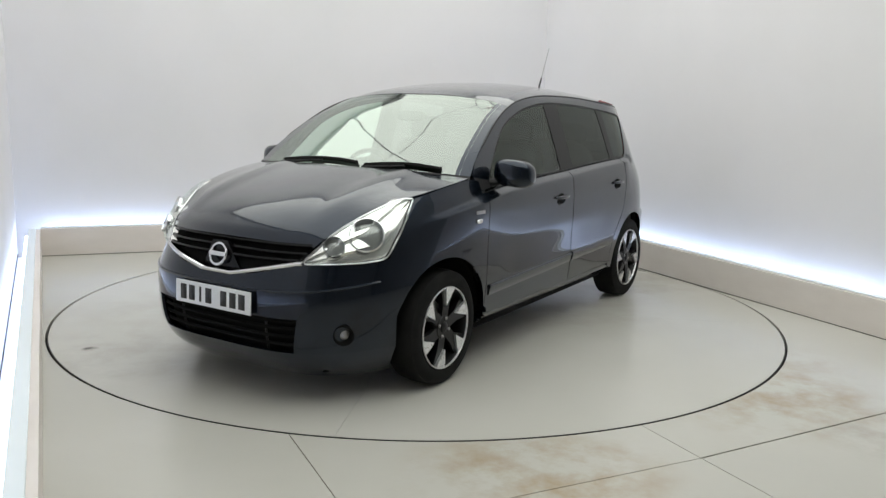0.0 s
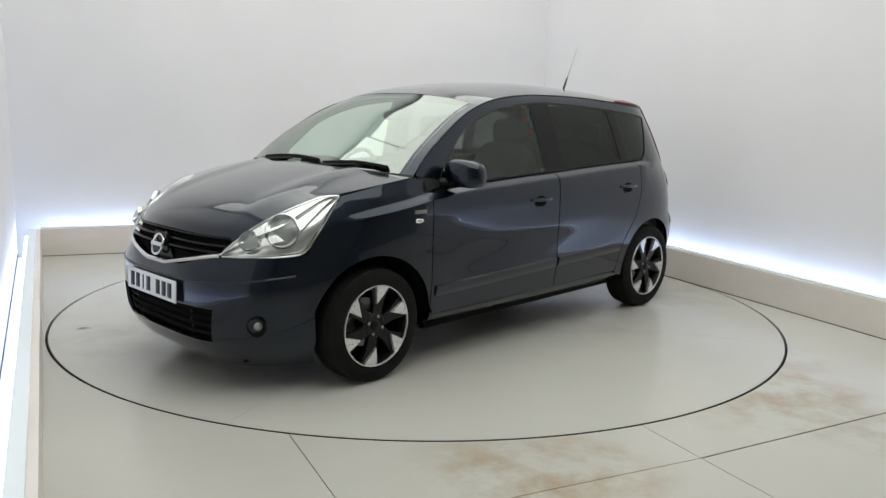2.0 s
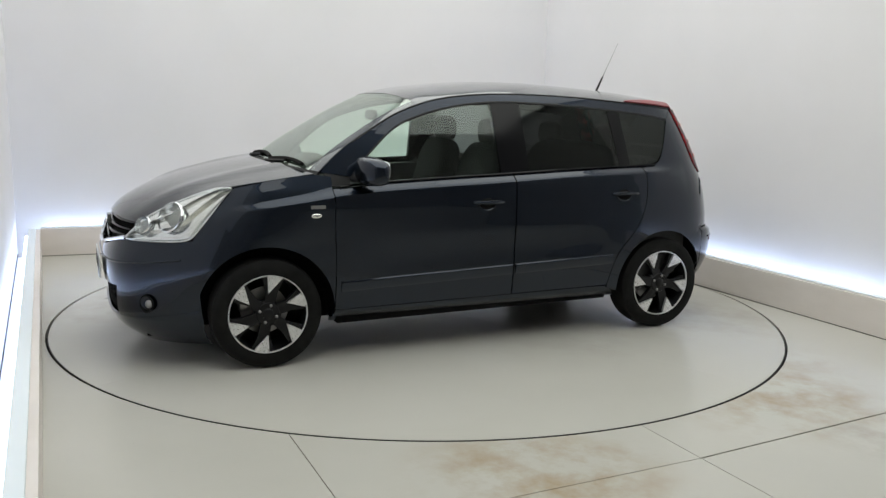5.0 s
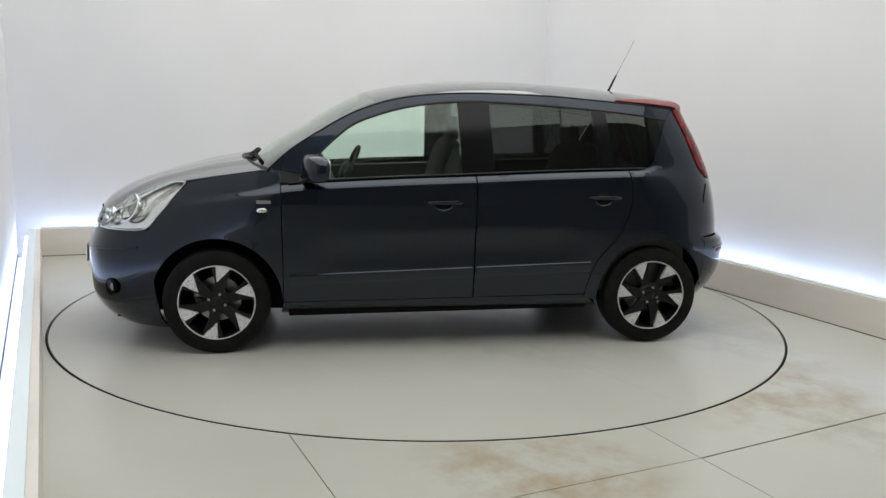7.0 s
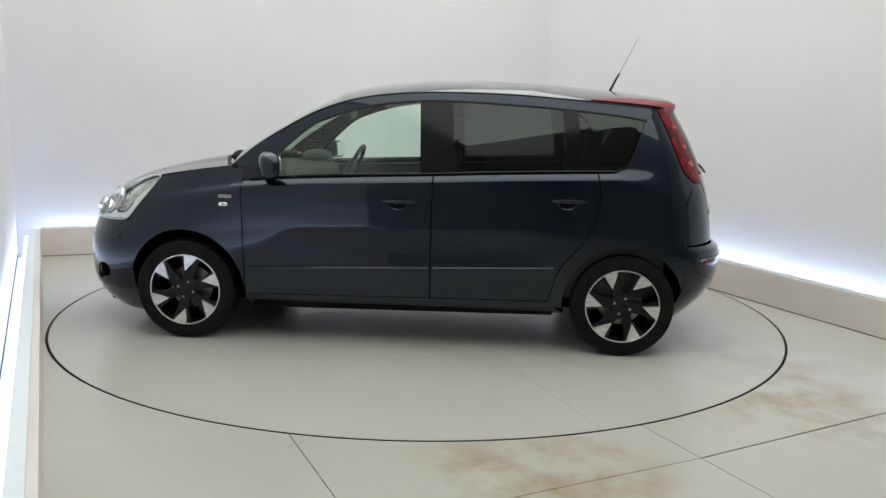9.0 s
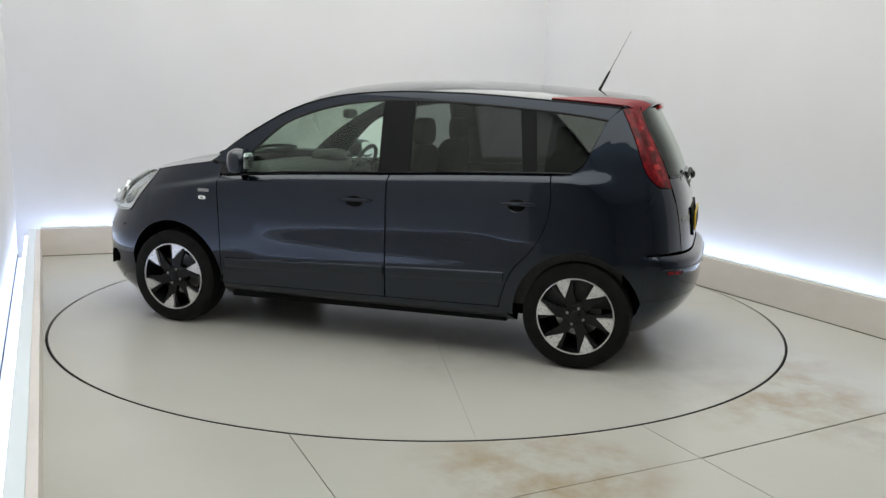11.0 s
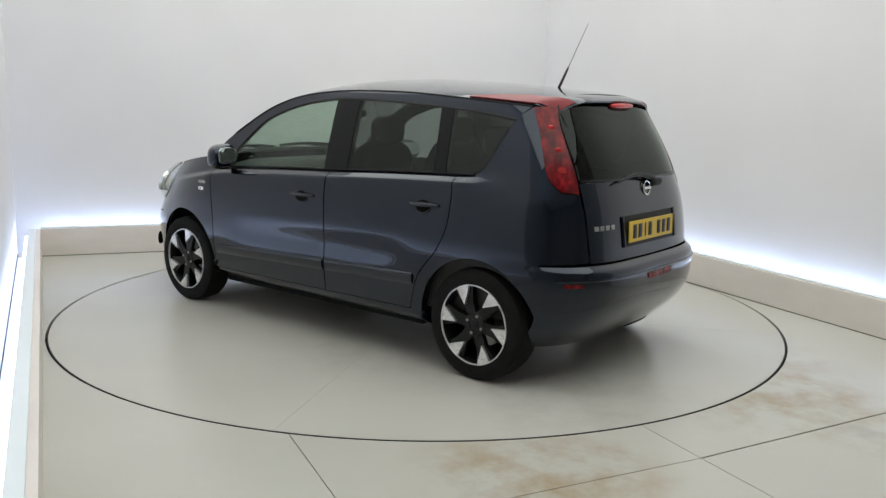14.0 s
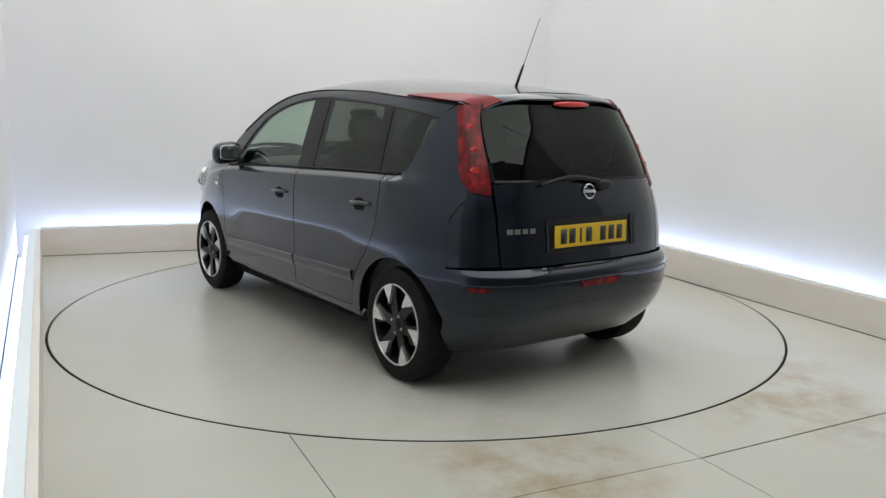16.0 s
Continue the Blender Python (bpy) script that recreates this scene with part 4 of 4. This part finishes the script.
for x, z, parents in ((0.012, 0.872, front_doors), (-0.962, 0.902, rear_doors)):
    # flat black disc on the skin: the shade of the painted hollow behind the grip
    dish = lathe([(-0.006, 0.044), (0.002, 0.043), (0.004, 0.039), (0.0045, 0.001)], 24, "Y")
    dish.transform(Matrix.Translation(on_side((x + 0.005, z - 0.004), 0.0)) @ Matrix.Diagonal((1.15, 1, 0.8, 1)))
    pair("dish_shade", dish, UNDER, parents)
    grip = tube([on_side((x - 0.105 + 0.2 * k / 14, z + 0.006), 0.006 + 0.015 * math.sin(math.pi * k / 14) ** 0.6) for k in range(15)], [0.005 + 0.006 * math.sin(math.pi * k / 14) ** 0.5 for k in range(15)], 8, 1.1)
    pair("door_handle", grip, PAINT, parents)
    # added raised lip that draws the highlight along the hollow's lower edge
    lip = tube([on_side((x + 0.005 + 0.052 * math.cos(a), z - 0.004 + 0.036 * math.sin(a)), 0.003) for a in np.linspace(math.pi * 1.08, math.pi * 1.92, 16)], 0.0045, 6)
    pair("dish_glint", lip, PAINT, parents)

# mirrors
shell = blob((0.13, 0.215, 0.15), (0.768, 0.898, 1.078), 3.0)
for q in shell.verts:
    k = (q.co.y - 0.79) / 0.22
    q.co.x -= 0.05 * max(k, 0) ** 2
    q.co.z -= 0.02 * max(k, 0) ** 2
mirrors = pair("door_mirror", shell, PAINT, front_doors)
gl = blob((0.012, 0.16, 0.105), (0.706, 0.894, 1.076), 3.5)
for q in gl.verts:
    k = (q.co.y - 0.79) / 0.22
    q.co.x -= 0.05 * max(k, 0) ** 2
pair("mirror_glass", gl, principled("mirror_glass", (0.85, 0.87, 0.88), 0.02, 1.0), mirrors)
foot = tube([(0.81, 0.765, 1.022), (0.795, 0.80, 1.02), (0.775, 0.84, 1.03)], [0.028, 0.024, 0.026], 10, 0.8)
pair("mirror_foot", foot, BLACK_TRIM, mirrors)

# side repeaters and small badges on the wings
rep = blob((0.058, 0.014, 0.026), on_side((1.045, 0.833), 0.003), 2.4)
repeaters = pair("side_repeater", rep, REFLECTOR, wings, "small clear oval repeater")
pair("repeater_bulb", blob((0.02, 0.008, 0.011), on_side((1.043, 0.833), 0.009), 2.2), BRAKE, repeaters)
bm = sheet(side_rows([(1.075, 0.87), (0.995, 0.87)], [(1.075, 0.889), (0.995, 0.889)], None, None, 5, 2, 0.003), 0.004)
pair("wing_badge", bm, BRAKE, wings)

# aerial
foot = blob((0.09, 0.045, 0.03), (-1.25, 0.012, 1.532), 2.5)
aerial = add("aerial", foot, BLACK_TRIM, car, "black roof aerial")
tip = Vector((-1.43, 0.012, 1.9))
root = Vector((-1.255, 0.012, 1.54))
add("mast_foot", tube([root.lerp(tip, 0.34 * k / 4) for k in range(5)], [0.009, 0.008, 0.0075, 0.007, 0.005], 8), BLACK_TRIM, aerial)
add("mast", tube([root.lerp(tip, 0.33 + 0.67 * k / 4) for k in range(5)], [0.0026, 0.0024, 0.0022, 0.002, 0.0018], 8), BRAKE, aerial, "thin grey metal mast")

# ---------------- wheels ----------------
def wheel(at, side, name, spin):
    """Black six-spoke alloy with machined tips, on its tyre; side +1 faces the car's left."""
    root = new(name)
    root.parent = car
    face = 0.088
    tyre = lathe([(-0.088, 0.215), (-0.094, 0.235), (-0.092, 0.275), (-0.078, 0.296), (-0.04, 0.302), (0.04, 0.302), (0.078, 0.296), (0.092, 0.275), (0.094, 0.235), (0.088, 0.215), (0.07, 0.208), (-0.07, 0.208)], 72)
    rim = lathe([(0.086, 0.2165), (0.094, 0.2145), (0.0945, 0.2095), (0.086, 0.2075)], 72)
    barrel = lathe([(0.086, 0.2075), (0.08, 0.204), (0.03, 0.196), (-0.06, 0.19), (-0.06, 0.2), (0.03, 0.206), (0.08, 0.2165)], 72)
    spokes, tips = [], []

    def plate_of(poly, y0, y1):
        b = bmesh.new()
        prism(b, poly, y0, y1)
        b.transform(Matrix(((1, 0, 0, 0), (0, 0, 1, 0), (0, 1, 0, 0), (0, 0, 0, 1))))
        bmesh.ops.recalc_face_normals(b, faces=b.faces[:])
        return b
    for k in range(6):
        a = 60 * k + spin
        pol = lambda r, d: (r * math.cos(radians(a + d)), r * math.sin(radians(a + d)))
        spokes.append(plate_of([pol(0.03, -50), pol(0.07, -24), pol(0.12, -15), pol(0.206, -19), pol(0.206, 0), pol(0.206, 15), pol(0.13, 14), pol(0.07, 24), pol(0.03, 50)], 0.045, 0.074))
        tips.append(plate_of([pol(0.117, -10), pol(0.15, -11), pol(0.2075, -11.5), pol(0.2085, -4), pol(0.2085, 4), pol(0.2075, 11), pol(0.178, 7.5), pol(0.15, 1.5), pol(0.13, -4.5)], 0.072, 0.09))
    hub = lathe([(0.03, 0.075), (0.06, 0.075), (0.078, 0.06), (0.078, 0.03), (0.03, 0.03)], 36)
    cap = lathe([(0.07, 0.031), (0.081, 0.03), (0.086, 0.024), (0.087, 0.001)], 28)
    nuts = [lathe([(0.06, 0.009), (0.082, 0.009), (0.086, 0.005)], 6, "Y", (0.048 * math.cos(radians(90 * k + 20)), 0, 0.048 * math.sin(radians(90 * k + 20)))) for k in range(4)]
    disc = lathe([(-0.03, 0.13), (-0.02, 0.13), (-0.02, 0.06), (-0.03, 0.06)], 48)
    caliper = blob((0.07, 0.05, 0.1), (0.11, -0.02, 0.05), 3.5)
    dark = lathe([(-0.07, 0.2), (-0.062, 0.2), (-0.062, 0.001), (-0.07, 0.001)], 36)
    m = Matrix.Translation((at[0], side * 0.735, at[1])) @ (Matrix.Identity(4) if side > 0 else Matrix.Rotation(math.pi, 4, "Z"))
    bms = [("tyre", tyre, RUBBER), ("rim", rim, SILVER), ("barrel", barrel, ALLOY_BLACK), ("hub", hub, ALLOY_BLACK), ("centre_cap", cap, ALLOY_BLACK), ("brake_disc", disc, BRAKE), ("caliper", caliper, BRAKE), ("backing_plate", dark, UNDER)]
    bms += [("spoke", b, ALLOY_BLACK) for b in spokes] + [("spoke_tip", b, SILVER) for b in tips] + [("wheel_nut", b, BRAKE) for b in nuts]
    for nm, b, mat in bms:
        b.transform(m)
        add(nm, b, mat, root)
    root["label"] = "black six-spoke alloy wheel with machined silver tips"
    return root


for at, spin in ((WHEEL_F, 41), (WHEEL_R, 9)):
    for side in (1, -1):
        wheel(at, side, "wheel", spin)

# ---------------- underside and cabin ----------------
def belly(profile, inset=0.04, limit=0.78):
    bm = bmesh.new()
    ls, rs = [], []
    for x, z in profile:
        y = min(limit, max(side_y(x, max(z, 0.2)) - inset, 0.05))
        ls.append(bm.verts.new((x, y, z)))
        rs.append(bm.verts.new((x, -y, z)))
    n = len(profile)
    bm.faces.new(ls)
    bm.faces.new(rs[::-1])
    for i in range(n):
        bm.faces.new((ls[i], rs[i], rs[(i + 1) % n], ls[(i + 1) % n]))
    bmesh.ops.recalc_face_normals(bm, faces=bm.faces[:])
    bmesh.ops.triangulate(bm, faces=bm.faces[:])
    return bm


prof = [(1.9, 0.16), (1.93, 0.6), (1.8, 0.74), (1.5, 0.86), (1.1, 0.9), (0.95, 0.5), (0.7, 0.34), (-0.85, 0.36), (-0.92, 0.66), (-1.6, 0.68), (-1.72, 0.6), (-1.7, 0.26)]
prof += arch(WHEEL_R, 0.375, 170, 10, 16)[0:] + [(-0.9, 0.22), (0.9, 0.2)] + arch(WHEEL_F, 0.385, 172, 8, 16) + [(1.7, 0.18)]
bm = belly(prof)
for f in bm.faces:
    f.smooth = False
part("underbody", bm, UNDER, car, smooth=False)
bm = belly([(1.88, 0.2), (1.9, 0.6), (1.8, 0.74), (1.5, 0.86), (1.1, 0.9), (0.95, 0.5), (0.9, 0.24), (0.9, 0.2)], limit=0.56)
part("engine_bay", bm, UNDER, car, smooth=False)
bm = belly([(-0.85, 0.3), (-0.92, 0.64), (-1.6, 0.66), (-1.7, 0.58), (-1.7, 0.24), (-0.9, 0.22)], limit=0.56)
part("boot_floor", bm, UNDER, car, smooth=False)
# door cards behind the outer skins
bm = sheet(side_rows([(0.9, 0.3), (-1.55, 0.34)], [(0.9, 0.97)] + [(x, belt(x) - 0.03) for x in (0.6, 0.2, -0.3, -0.8, -1.2)] + [(-1.5, 1.05)], None, None, 30, 8, -0.075), 0.03)
pair("door_card", bm, CABIN, car)
# dashboard and steering wheel on the car's right
bm = blob((0.5, 1.36, 0.34), (0.86, 0, 0.86), 4.5)
dash = add("dashboard", bm, CABIN, car)
add("instrument_hood", blob((0.2, 0.38, 0.12), (0.76, -0.36, 1.035), 2.6), CABIN, dash)
tilt = Matrix.Translation((0.5, -0.36, 0.965)) @ Matrix.Rotation(radians(-26), 4, "Y")
ring = tube([(0, 0.18 * math.cos(a), 0.18 * math.sin(a)) for a in np.linspace(0, 2 * math.pi, 33)[:-1]], 0.015, 8, closed=True)
ring.transform(tilt)
sw = add("steering_wheel", ring, CABIN, car)
boss = merge(blob((0.06, 0.15, 0.13), (0.02, 0, -0.01), 3.0), blob((0.03, 0.34, 0.04), (0.01, 0, -0.01), 4.0))
boss.transform(tilt)
add("boss", boss, CABIN, sw)


def seat(x, y, width, name="seat", rest=True):
    base = blob((0.52, width, 0.2), (x + 0.08, y, 0.52), 4.0)
    s = add(name, base, CLOTH, car, "dark grey cloth seat")
    backr = blob((0.17, width * 0.96, 0.66), (0, 0, 0.33), 4.0)
    backr.transform(Matrix.Translation((x - 0.16, y, 0.56)) @ Matrix.Rotation(radians(-15), 4, "Y"))
    add("backrest", backr, CLOTH, s)
    return s


def headrest(x, y, z, s):
    h = blob((0.1, 0.26, 0.17), (x, y, z), 3.2)
    add("headrest", h, CLOTH, s)
    for dy in (-0.06, 0.06):
        add("stalk", tube([(x + 0.005, y + dy, z - 0.16), (x, y + dy, z - 0.05)], 0.007, 6), CHROME, s)


for y in (-0.36, 0.36):
    s = seat(0.1, y, 0.5)
    headrest(-0.24, y, 1.27, s)
bench = seat(-0.8, 0.0, 1.24, "rear_seat")
for y in (-0.38, 0.38):
    headrest(-1.13, y, 1.24, bench)
add("rear_view_mirror", blob((0.03, 0.22, 0.065), (0.44, -0.02, 1.36), 3.0), BLACK_TRIM, car)
shelf = blob((0.42, 1.2, 0.03), (-1.42, 0, 1.0), 6.0)
add("parcel_shelf", shelf, CABIN, car)


# ---------------- what moves: the turntable and the car on it ----------------
TURN = [(0.0, 235.8), (0.5, 234.07), (1.0, 230.95), (2.0, 223.78), (3.0, 216.7), (4.0, 209.65), (6.5, 192.1), (9.0, 174.55),
        (11.5, 156.9), (14.0, 139.2), (16.0, 125.1)]
OFF = (0.0275, 0.236)     # the car's middle beside the turntable's axis, in the car's own axes


def heading(t):
    """Degrees at t seconds, smooth through the table above (Catmull-Rom)."""
    ts = [r[0] for r in TURN]
    k = max(0, min(len(ts) - 2, next((i for i in range(len(ts) - 1) if ts[i + 1] >= t), 0)))
    def slope(i):
        a, b = max(i - 1, 0), min(i + 1, len(TURN) - 1)
        return (TURN[b][1] - TURN[a][1]) / (ts[b] - ts[a])
    h = ts[k + 1] - ts[k]
    s = (t - ts[k]) / h
    return ((2 * s**3 - 3 * s**2 + 1) * TURN[k][1] + (s**3 - 2 * s**2 + s) * h * slope(k)
            + (3 * s**2 - 2 * s**3) * TURN[k + 1][1] + (s**3 - s**2) * h * slope(k + 1))


def motions():
    times = [0.5 * k for k in range(33)]
    walk(turntable, [(t, pose(0, 0, 0, 0, 0, heading(t))) for t in times])
    walk(car, [(t, pose(0, 0, 0, 0, 0, heading(t)) @ pose(*OFF, 0)) for t in times])


motions()
